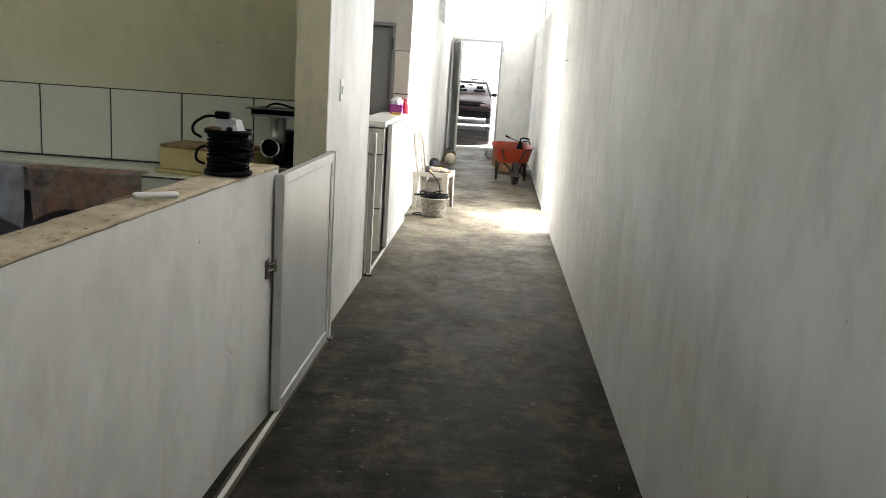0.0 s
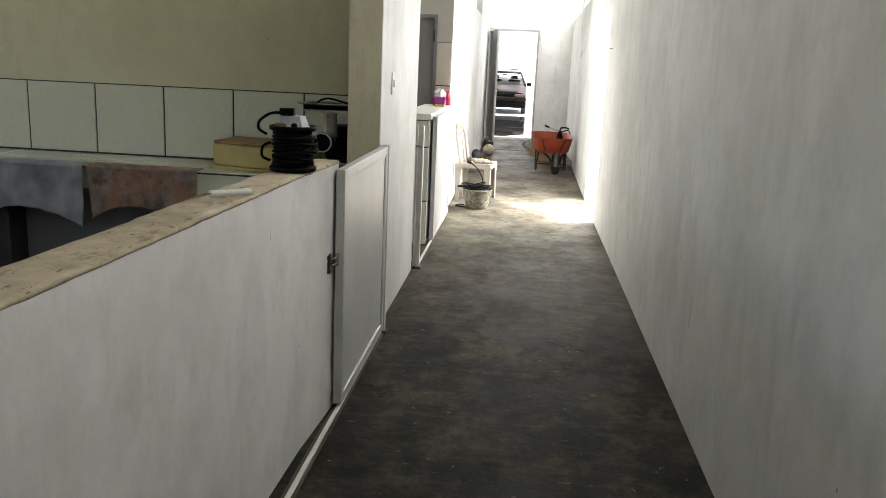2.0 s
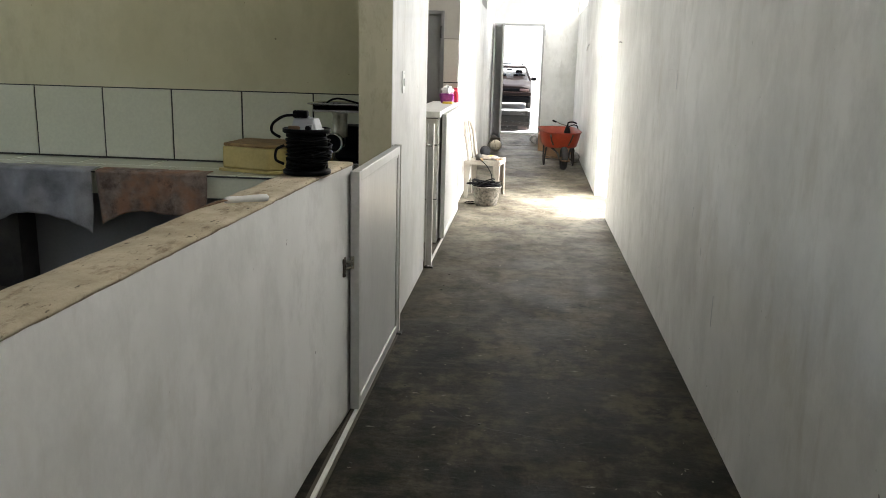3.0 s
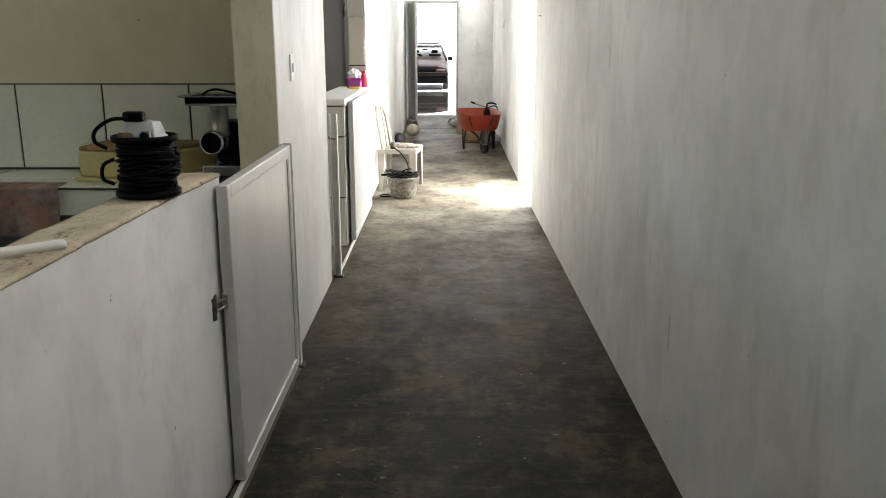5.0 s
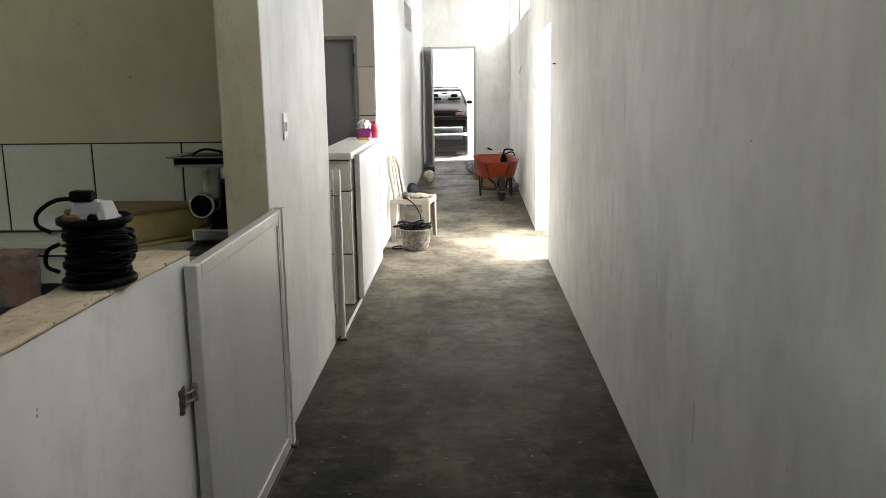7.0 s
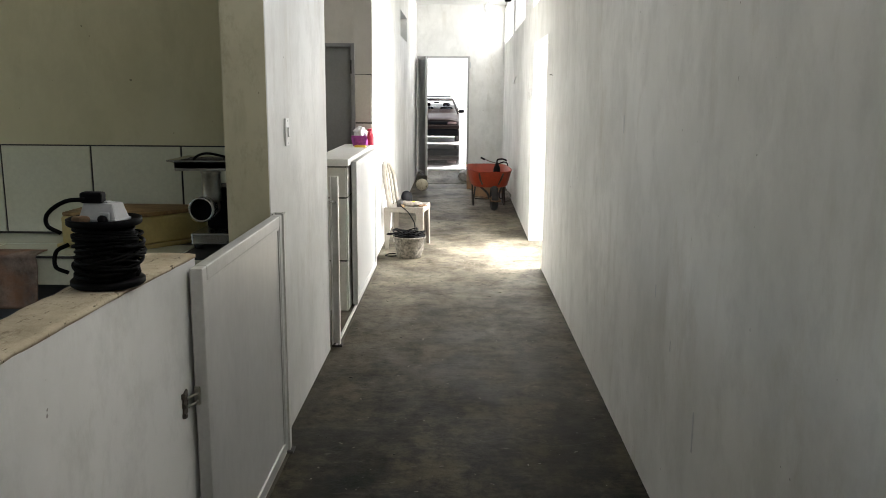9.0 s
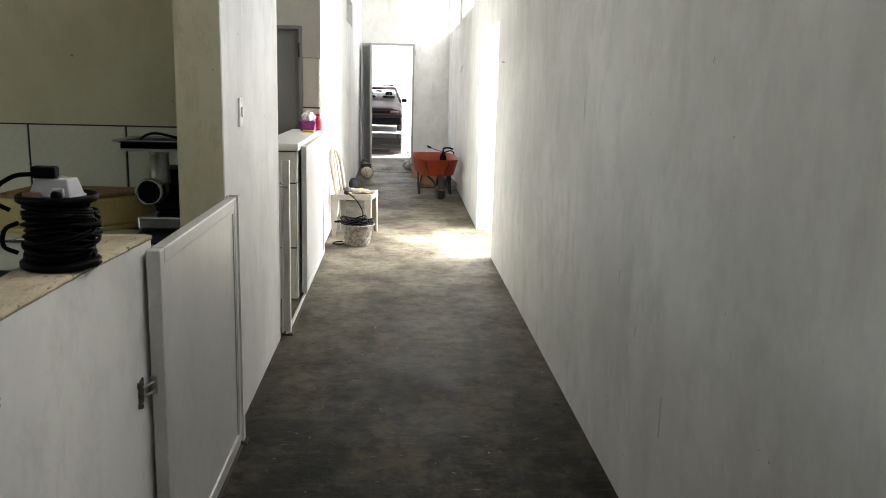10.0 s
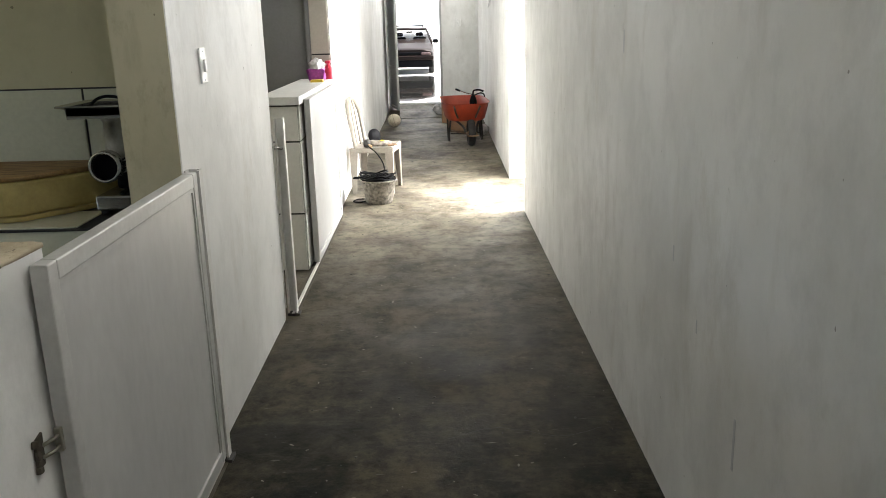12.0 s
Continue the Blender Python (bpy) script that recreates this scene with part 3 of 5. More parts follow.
tagged(part("corner_strip", boxes((LEFT - 0.03, 5.979, 0.06, LEFT + 0.001, 6.0, 1.0), bevel=0.002), M_GATE_EDGE), "thin metal strip screwed to the pier's edge", "trim", kind="structure")

# ---- fittings on the walls ----


def switch(at, turn, label, wide=0.042, high=0.125):
    """A plate with a rocker; its face looks along its own +x."""
    m = pose(*at, 0, 0, turn)
    s = thing("light_switch", m, label, "switch", "wall switches")
    bm = box(bmesh.new(), 0.0005, -wide, -high / 2, 0.009, wide, high / 2, 0.003)
    bmesh.ops.transform(bm, matrix=m, verts=bm.verts)
    part("plate", bm, M_WHITEPL, s)
    bm = box(bmesh.new(), 0.0092, -0.012, -0.022, 0.018, 0.012, 0.022, 0.003)
    bmesh.ops.transform(bm, matrix=m, verts=bm.verts)
    part("rocker", bm, M_WHITEPL, s)
    for zz in (-high * 0.4, high * 0.4):
        part("screw", lathe(bmesh.new(), [(0.0035, 0.0088), (0.003, 0.0102)], 10, m @ Matrix.Translation((0, 0, zz)) @ Matrix.Rotation(radians(90), 4, "Y")), M_GREYPL, s)


switch((LEFT, 4.82, 1.4), 0, "white upright switch plate on the plaster pier", 0.035, 0.125)
switch((skew(RIGHT, 10.3), 10.3, 1.58), 180, "white switch plate on the plaster wall")
switch((0.33, FAR, 1.54), -90, "white switch plate beside the outer door", 0.045, 0.13)

bm = tube(bmesh.new(), spline([(0.606, 7.75, 1.735), (0.59, 7.72, 1.738), (0.578, 7.69, 1.735)], 4), 0.0035, 6)
for v in bm.verts:
    v.co.y += 0.25
tagged(part("nail", bm, M_IRON), "dark nail driven into the plaster wall", "nail")
hx = skew(RIGHT, 12.9)
bm = tube(bmesh.new(), spline([(hx, 12.85, 1.83), (hx - 0.02, 12.88, 1.79), (hx - 0.028, 12.95, 1.735), (hx - 0.02, 13.05, 1.74), (hx - 0.012, 13.05, 1.78)], 6), 0.006, 8)
tagged(part("wall_hook", bm, M_WHITEPL), "pale looped wire hook on the white wall", "hook")

bm = boxes((RIGHT - 0.0012, 4.955, 1.40, RIGHT - 0.0002, 4.972, 1.485), (RIGHT - 0.0012, 3.62, 0.42, RIGHT - 0.0002, 3.632, 0.56), (RIGHT - 0.0012, 4.2, 0.80, RIGHT - 0.0002, 4.21, 0.85), (RIGHT - 0.0012, 3.95, 0.66, RIGHT - 0.0002, 3.957, 0.7))
for v in bm.verts:
    v.co.y += 0.12 * (v.co.z - 0.6) * 0.15
tagged(part("scratch", bm, M_GREYPL), "thin dark scratches in the white wall plaster", "scratch", kind="structure")
bm = boxes((RIGHT - 0.0022, 4.99, 1.475, RIGHT - 0.0003, 5.3, 1.51), bevel=0.0006)
tagged(part("plaster_patch", bm, M_WALL), "faint raised plaster edge on the white wall", "patch", kind="structure")

lamp = thing("ceiling_globe_lamp", (0.34, 16.0, 2.99), "white globe lamp on a short ceiling stem", "lamp")
part("globe", lathe(bmesh.new(), [(0.002, 2.985)] + [(0.085 * math.sin(a), 3.07 - 0.085 * math.cos(a)) for a in [math.pi * k / 14 for k in range(1, 13)]], 24, Matrix.Translation((0.34, 16.0, 0))), M_WHITEPL, lamp)
part("stem", tube(bmesh.new(), [(0.34, 16.0, 3.14), (0.34, 16.0, CEIL)], 0.012, 10), M_GREYPL, lamp)
lx = skew(RIGHT, 13.7)
fl = thing("wall_floodlight", (lx, 13.7, 2.95), "small black floodlight on the pier between windows", "lamp")
part("bracket", boxes((lx - 0.05, 13.68, 2.98, lx - 0.001, 13.72, 3.01), bevel=0.003), M_IRON, fl)
part("housing", boxes((lx - 0.15, 13.62, 2.93, lx - 0.05, 13.78, 3.07), bevel=0.012), M_BLACK, fl)

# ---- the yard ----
# added glowing sheet in place of the overexposed sky
tagged(part("backdrop", boxes((-90, 110, -0.01, 90, 111, 60)), M_GLOW_BACKDROP), "glowing white backdrop standing in for the bright sky beyond the yard", "backdrop", kind="structure")
bm = prism(bmesh.new(), [(-6 + 0.0, 19.3), (-2.5, 18.9), (-0.6, 19.1), (0.1, 20.2), (0.5, 23), (0.3, 26.2), (-0.3, 27.6), (-1.2, 28.4), (-3.5, 28.6), (-6, 27)], -0.0095, -0.006)
tagged(part("puddle", bm, M_WET), "sheet of water lying on the yard and mirroring the car", "puddle", kind="structure")
random.seed(7)
bm = bmesh.new()
for k in range(1400):
    x, y = random.uniform(-0.3, 1.6), random.uniform(17.3, 20.5)
    if x < 0.02 + 0.1 * math.sin(y * 3):
        continue
    h, a = random.uniform(0.03, 0.11), random.uniform(0, 6.28)
    d = Vector((math.cos(a), math.sin(a), 0)) * 0.006
    q = Vector((x, y, -0.01))
    tip = q + Vector((random.uniform(-0.03, 0.03), random.uniform(-0.03, 0.03), h))
    bm.faces.new([bm.verts.new(q - d), bm.verts.new(q + d), bm.verts.new(tip)])
tagged(part("grass_tuft", bm, M_GRASS), "thin green grass at the edge of the yard", "grass", kind="stuff")

# ---- workroom behind the low wall ----
counter = thing("tiled_counter", (-3.1, 5.04, 0), "white tiled masonry counter along the workroom wall", "counter", kind="structure")
part("slab", boxes((WEST, 4.752, 0.69, LEFT_BACK - 0.012, 5.328, 0.822), bevel=0.003), M_TILE, counter)
part("edge_joint", boxes((WEST, 4.746, 0.817, LEFT_BACK - 0.012, 4.7515, 0.8255)), M_GROUT, counter)
part("bed", boxes((WEST, 4.7535, 0.8225, LEFT_BACK - 0.012, 5.328, 0.826)), M_GROUT, counter)
part("under_panel", boxes((-3.36, 5.0, 0.0, LEFT_BACK - 0.012, 5.06, 0.689)), M_GREY, counter, "flat dark grey panel under the counter")
# black sheet added where the open space below the counter lies in shade
part("shade_panel", boxes((WEST, 4.98, 0.0, -3.42, 5.04, 0.689)), M_IRON, counter, "near-black panel standing in for the shade under the counter")
part("support", boxes((-3.42, 4.82, 0.0, -3.36, 5.3, 0.689)), M_IRON, counter)


def hanging_cloth(x0, x1, drop, mat, label, seed, ragged=0.05):
    """A limp cloth over the counter's edge: it lies on the top and hangs in folds."""
    rnd = random.Random(seed)
    nu, nv = 44, 26
    fold = [rnd.uniform(0, 6.28) for _ in range(4)]
    bm = bmesh.new()
    rows = []
    for j in range(nv + 1):
        s = -0.10 + (drop + 0.10) * j / nv
        row = []
        for i in range(nu + 1):
            u = i / nu
            hang = max(0.0, s)
            end = 0.8 + 0.32 * abs(2 * u - 1) ** 3 + ragged * noise.noise(Vector((u * 2.6, seed * 1.7, 0))) * 3 + 0.02 * noise.noise(Vector((u * 13, seed, 2)))
            hs = hang * (end if s > 0 else 1)
            x = x0 + (x1 - x0) * u + 0.02 * noise.noise(Vector((u * 3, s * 5, seed))) + hs * 0.06 * math.sin(fold[0] + u * 3)
            wave = (0.012 * math.sin(fold[1] + u * 16) + 0.009 * math.sin(fold[2] + u * 31)) * min(1, hs * 6)
            crease = 0.003 * noise.noise(Vector((u * 20, s * 26, seed)))
            if s < 0:
                p = (x, 4.735 - s, 0.842 + 0.004 * noise.noise(Vector((u * 9, s * 30, seed + 3))))
            else:
                p = (x, 4.722 - 0.012 * math.exp(-hs * 30) + wave + crease - 0.004, 0.838 - hs)
            row.append(bm.verts.new(p))
        rows.append(row)
    for a, b in zip(rows, rows[1:]):
        for i in range(nu):
            bm.faces.new((a[i], a[i + 1], b[i + 1], b[i])).smooth = True
    ob = tagged(part("hanging_cloth", bm, mat), label, "cloth", "cloths on the counter edge")
    sol = ob.modifiers.new("thickness", "SOLIDIFY")
    sol.thickness = 0.004
    return ob


hanging_cloth(-3.62, -2.8, 0.36, M_RAG, "limp grey cloth hanging over the counter edge", 3)
hanging_cloth(-2.775, -2.09, 0.29, M_PINKRAG, "brown-orange stained cloth hanging over the counter edge", 8)

# cream block with a worn brown top
C = [(-2.075, 4.94), (-1.76, 4.85), (-1.70, 4.87), (-1.44, 5.17), (-1.46, 5.26), (-2.05, 5.28)]
mid = Vector((sum(p[0] for p in C) / 6, sum(p[1] for p in C) / 6))


def grow(k):
    return [tuple(mid + (Vector(p) - mid) * k) for p in C]


block = thing("cutting_block", (-1.75, 5.08, 0.832), "cream plastic block with a worn brown top on the counter", "block")
part("foot", prism(bmesh.new(), grow(1.07), 0.833, 0.852, 0.005), M_BLOCK, block)
part("body", prism(bmesh.new(), grow(1.0), 0.852, 0.985, 0.012), M_BLOCK, block)
part("top", prism(bmesh.new(), grow(0.98), 0.9855, 1.005, 0.007), M_BLOCKTOP, block, "brown cut-scarred top")
bm = tube(bmesh.new(), [(-1.80, 4.87, 0.87), (-1.80, 4.868, 0.93)], 0.006, 6)
part("rib", bm, M_BLOCK, block)

# meat grinder
mg = thing("meat_grinder", (-1.3, 5.0, 0.832), "steel meat grinder with a feed tray on the counter", "meat grinder")
part("base", boxes((-1.445, 4.93, 0.852, -1.16, 5.24, 0.91), bevel=0.008), M_STEEL, mg, "brushed steel base")
part("motor_housing", boxes((-1.4, 5.04, 0.912, -1.16, 5.26, 1.12), bevel=0.02), M_BLACK, mg)
for x in (-1.42, -1.19):
    part("foot", lathe(bmesh.new(), [(0.018, 0.832), (0.02, 0.852)], 14, Matrix.Translation((x, 4.96, 0))), M_RUBBER, mg)
bm = lathe(bmesh.new(), [(0.05, 4.92), (0.05, 5.06)], 24)
bmesh.ops.transform(bm, matrix=Matrix.Translation((-1.375, 0, 1.03)) @ Matrix.Rotation(radians(-90), 4, "X"), verts=bm.verts)
part("barrel", bm, M_DULL, mg)
bm = bmesh.new()
prof = [(0.05, 4.99), (0.05, 4.92), (0.049, 4.885), (0.053, 4.876), (0.06, 4.88), (0.062, 4.9), (0.06, 4.935), (0.054, 4.95)]
n = 32
rings = [[bm.verts.new((-1.375 + r * math.cos(2 * math.pi * k / n), y, 1.03 + r * math.sin(2 * math.pi * k / n))) for k in range(n)] for r, y in prof]
for a, b in zip(rings, rings[1:]):
    for k in range(n):
        bm.faces.new((a[k], a[(k + 1) % n], b[(k + 1) % n], b[k])).smooth = True
part("ring_nut", bm, M_STEEL, mg, "steel ring nut")
bm = lathe(bmesh.new(), [(0.05, 0), (0.05, 0.006)], 24)
bmesh.ops.transform(bm, matrix=Matrix.Translation((-1.375, 4.905, 1.03)) @ Matrix.Rotation(radians(90), 4, "X"), verts=bm.verts)
part("mouth", bm, M_BLACK, mg)
part("throat", lathe(bmesh.new(), [(0.05, 1.06), (0.046, 1.1), (0.044, 1.19), (0.056, 1.212)], 24, Matrix.Translation((-1.352, 4.985, 0))), M_DULL, mg)
bm = bmesh.new()
T0, T1, Y0, Y1 = -1.52, -1.15, 4.86, 5.16
rim = [[(T0, Y0), (T1, Y0), (T1, Y1), (T0, Y1)], [(T0 + 0.03, Y0 + 0.025), (T1 - 0.01, Y0 + 0.025), (T1 - 0.01, Y1 - 0.02), (T0 + 0.03, Y1 - 0.02)]]
lv = [[bm.verts.new((x, y, z)) for x, y in loop] for loop, z in ((rim[1], 1.225), (rim[1], 1.258), (rim[0], 1.264), (rim[0], 1.258), ([(x * 1.0 - 0.004 if x == rim[1][0][0] else x, y) for x, y in rim[1]], 1.25), (rim[1], 1.213))]
bm.faces.new(lv[0])
bm.faces.new(lv[-1][::-1])
for a, b in zip(lv, lv[1:]):
    for k in range(4):
        bm.faces.new((a[k], a[(k + 1) % 4], b[(k + 1) % 4], b[k]))
part("tray", bm, M_STEEL, mg, "shallow steel feed tray")
bm = tube(bmesh.new(), spline([(-1.45, 5.02, 1.235), (-1.42, 4.98, 1.27), (-1.36, 4.96, 1.29), (-1.28, 4.97, 1.275), (-1.2, 5.0, 1.25), (-1.22, 5.08, 1.24), (-1.34, 5.09, 1.245)], 8), 0.006, 8)
box(bm, -1.45, 4.93, 1.227, -1.22, 5.1, 1.252, 0.01)
tagged(part("power_cable", bm, M_CABLE), "black power cable and tool bundled in the steel tray", "cable")
tagged(part("grinder_cord", tube(bmesh.new(), spline([(-1.24, 5.03, 1.02), (-1.22, 4.99, 0.97), (-1.17, 4.98, 0.96)], 8), 0.006, 8), M_CABLE, mg), "black cord")

# cable reel on the low wall
RX, RY, RZ = -1.036, 3.06, 1.103
reel = thing("cable_reel", (RX, RY, RZ), "black cable reel with a grey socket box on the low wall", "cable reel")
m = Matrix.Translation((RX, RY, RZ))
flange = [(0.02, 0.0), (0.084, 0.0), (0.088, 0.004), (0.088, 0.014), (0.083, 0.018), (0.02, 0.016)]
part("flange", lathe(bmesh.new(), flange, 40, m), M_BLACK, reel)
part("flange", lathe(bmesh.new(), [(0.02, 0.15), (0.083, 0.15), (0.088, 0.154), (0.088, 0.166), (0.084, 0.168), (0.08, 0.160), (0.02, 0.158)], 40, m), M_BLACK, reel)
part("drum", lathe(bmesh.new(), [(0.06, 0.016), (0.06, 0.152)], 28, m), M_BLACK, reel)
rnd = random.Random(11)
for layer in range(3):
    pts = []
    turns = 16 - layer * 2
    for k in range(turns * 18 + 1):
        a = 2 * math.pi * k / 18
        f = k / (turns * 18)
        r = 0.061 + 0.0062 * layer + 0.0035 * noise.noise(Vector((a * 0.35, layer * 7.0, 1)))
        if layer == 2:
            r += 0.008 * max(0, noise.noise(Vector((a * 0.22, 3.0, 5))))
        z = 0.024 + 0.12 * (f if layer % 2 == 0 else 1 - f) + 0.012 * layer * 0.5 * math.sin(a + k * 0.02)
        pts.append((RX + r * math.cos(a), RY + r * math.sin(a), RZ + min(max(z, 0.024), 0.146)))
    part("cable", tube(bmesh.new(), pts, 0.0044, 6), M_CABLE, reel)
for k in range(22):
    a0, z0 = rnd.uniform(-2.6, 0.8), rnd.uniform(0.04, 0.13)
    pts = [(RX + (0.077 + 0.013 * math.sin(math.pi * q / 7)) * math.cos(a0 + q * 0.24), RY + (0.077 + 0.013 * math.sin(math.pi * q / 7)) * math.sin(a0 + q * 0.24), RZ + z0 + rnd.uniform(-0.001, 0.001) + ((k % 5) * 0.006 - 0.012) * q / 3) for q in range(8)]
    part("loose_loop", tube(bmesh.new(), spline(pts, 4), 0.0044, 6), M_CABLE, reel)
part("cable_end", tube(bmesh.new(), spline([(RX - 0.03, RY - 0.03, RZ + 0.215), (RX - 0.07, RY - 0.05, RZ + 0.212), (RX - 0.108, RY - 0.06, RZ + 0.185), (RX - 0.112, RY - 0.06, RZ + 0.155), (RX - 0.085, RY - 0.05, RZ + 0.135)], 8), 0.0052, 8), M_CABLE, reel)
part("cable_end", tube(bmesh.new(), spline([(RX - 0.075, RY - 0.035, RZ + 0.105), (RX - 0.1, RY - 0.05, RZ + 0.09), (RX - 0.1, RY - 0.06, RZ + 0.055), (RX - 0.07, RY - 0.06, RZ + 0.04)], 8), 0.0052, 8), M_CABLE, reel)
bm = bmesh.new()
prism(bm, [(-0.052, -0.03), (0.052, -0.03), (0.052, 0.03), (-0.052, 0.03)], 0.16, 0.205, 0.006)
for v in bm.verts:
    if v.co.z > 0.19:
        v.co.x *= 0.8
        v.co.y *= 0.8
box(bm, 0.012, -0.038, 0.164, 0.04, -0.03, 0.185, 0.003)
bmesh.ops.transform(bm, matrix=m @ Matrix.Rotation(radians(-12), 4, "Z"), verts=bm.verts)
part("socket_box", bm, M_GREYPL, reel, "light grey plastic socket box")
bm = lathe(bmesh.new(), [(0.010, 0.0), (0.010, 0.016), (0.004, 0.018)], 16, m @ Matrix.Translation((0.018, -0.042, 0.168)) @ Matrix.Rotation(radians(80), 4, "X"))
part("socket_hole", bm, M_BLACK, reel)
bm = box(bmesh.new(), -0.054, -0.033, 0.1605, 0.054, 0.033, 0.168, 0.003)
bmesh.ops.transform(bm, matrix=m @ Matrix.Rotation(radians(-12), 4, "Z"), verts=bm.verts)
part("box_lip", bm, M_GREYPL, reel)
bm = box(bmesh.new(), 0.0, -0.014, 0.2035, 0.022, 0.006, 0.209, 0.002)
bmesh.ops.transform(bm, matrix=m @ Matrix.Rotation(radians(-12), 4, "Z"), verts=bm.verts)
part("rocker", bm, M_GREYPL, reel)
bm = box(bmesh.new(), -0.045, -0.032, 0.205, 0.01, 0.0, 0.232, 0.006)
bmesh.ops.transform(bm, matrix=m, verts=bm.verts)
part("plug", bm, M_BLACK, reel, "black plug")
bm = prism(bmesh.new(), [(-0.055, -0.06), (-0.03, -0.07), (-0.008, -0.055), (-0.03, -0.04), (-0.05, -0.045)], 0.162, 0.178, 0.005)
bmesh.ops.transform(bm, matrix=m, verts=bm.verts)
tagged(part("masonry_chip", bm, M_RUST), "brown crumbling chip lying on the reel", "chip")

# knife on the low wall
knife = thing("knife", (-1.05, 2.38, 1.105), "kitchen knife with a white plastic handle on the low wall", "knife")
a, b, c = Vector((-1.089, 2.352, 1.116)), Vector((-0.984, 2.43, 1.116)), Vector((-1.128, 2.245, 1.107))
d = (b - a).normalized()
part("handle", tube(bmesh.new(), [a, a + d * 0.008, a + d * 0.05, b - d * 0.02, b - d * 0.004, b], [0.008, 0.0105, 0.0095, 0.0115, 0.0105, 0.005], 12), M_WHITEPL, knife)
bm = bmesh.new()
e = (a - c).normalized()
w = Vector((-e.y, e.x, 0)) * 0.012
vs = [bm.verts.new(p) for p in (c, c + e * 0.05 - w * 0.7, a - w, a + w * 0.6, c + e * 0.04 + w * 0.4)]
f = bm.faces.new(vs)
r = bmesh.ops.extrude_face_region(bm, geom=[f])
for v in r["geom"]:
    if isinstance(v, bmesh.types.BMVert):
        v.co.z += 0.002
part("blade", bm, M_RUST, knife, "brown stained blade")

# ---- on the half-height wall ----
SL = 1.114
bag = thing("tissue_pack", (-1.03, 8.4, SL), "purple plastic pack with crumpled white paper on the slab", "pack")
bm = box(bmesh.new(), -1.1, 8.3, SL, -0.97, 8.42, SL + 0.1, 0.02, 3)
for v in bm.verts:
    v.co += Vector((noise.noise(v.co * 30), noise.noise(v.co * 30 + Vector((5, 0, 0))), 0.5 * noise.noise(v.co * 25))) * 0.022
part("wrapping", bm, M_PURPLE, bag)
bm = bmesh.new()
bmesh.ops.create_icosphere(bm, subdivisions=4, radius=0.058, matrix=Matrix.Translation((-1.03, 8.36, SL + 0.115)))
for v in bm.verts:
    v.co += (v.co - Vector((-1.03, 8.36, SL + 0.115))) * 0.3 * noise.noise(v.co * 38)
part("paper", bm, M_PAPER, bag, "crumpled white paper")
bottle = thing("spray_bottle", (-0.965, 8.55, SL), "red plastic spray bottle on the slab", "bottle")
mb = Matrix.Translation((-0.965, 8.55, SL))
part("body", lathe(bmesh.new(), [(0.034, 0), (0.038, 0.01), (0.038, 0.07), (0.03, 0.1), (0.015, 0.115), (0.014, 0.13)], 24, mb), M_RED, bottle)
bm = boxes((-0.985, 8.5, SL + 0.128, -0.945, 8.575, SL + 0.15), bevel=0.006)
tube(bm, [(-0.965, 8.515, SL + 0.13), (-0.965, 8.512, SL + 0.105), (-0.965, 8.522, SL + 0.09)], 0.005, 8)
part("trigger_head", bm, M_RED, bottle)
tagged(part("small_box", boxes((-1.06, 8.16, SL, -0.965, 8.23, SL + 0.022), bevel=0.003), M_YELLOW), "small flat yellow box on the slab", "box")

# ---- the passage: chair, tool, bucket ----
CM = Matrix.Translation((-0.69, 9.55, 0)) @ Matrix.Rotation(radians(-8), 4, "Z")
chair = thing("plastic_chair", CM, "worn off-white moulded plastic chair against the wall", "chair")


def on_chair(name, bm, label=""):
    bmesh.ops.transform(bm, matrix=CM, verts=bm.verts)
    return part(name, bm, M_CHAIR, chair, label)


bm = bmesh.new()
NS = 14
top, bot = [], []
for i in range(NS + 1):
    ra, rb = [], []
    for j in range(NS + 1):
        u, v = i / NS * 2 - 1, j / NS * 2 - 1
        sq = 1 - 0.06 * (u * u) * (v * v)
        x, y = 0.01 + 0.205 * u * sq, 0.215 * v * sq * (1 + 0.06 * u)
        z = 0.435 - 0.016 * (1 - u * u) * (1 - v * v) + 0.008 * u
        ra.append(bm.verts.new((x, y, z)))
        rb.append(bm.verts.new((x, y, z - 0.008)))
    top.append(ra)
    bot.append(rb)
for i in range(NS):
    for j in range(NS):
        bm.faces.new((top[i][j], top[i + 1][j], top[i + 1][j + 1], top[i][j + 1])).smooth = True
        bm.faces.new((bot[i][j], bot[i][j + 1], bot[i + 1][j + 1], bot[i + 1][j])).smooth = True
for k in range(NS):
    for a, b in ((top[0], bot[0]), (top[NS], bot[NS])):
        bm.faces.new((a[k], a[k + 1], b[k + 1], b[k]))
    bm.faces.new((top[k][0], top[k + 1][0], bot[k + 1][0], bot[k][0]))
    bm.faces.new((top[k][NS], top[k + 1][NS], bot[k + 1][NS], bot[k][NS]))
on_chair("seat", bm)
ap = bmesh.new()
for r in ((0.195, -0.2, 0.385, 0.21, 0.2, 0.437), (-0.19, -0.215, 0.385, 0.2, -0.203, 0.432), (-0.19, 0.203, 0.385, 0.2, 0.215, 0.432)):
    box(ap, *r, bevel=0.004)
on_chair("apron", ap)
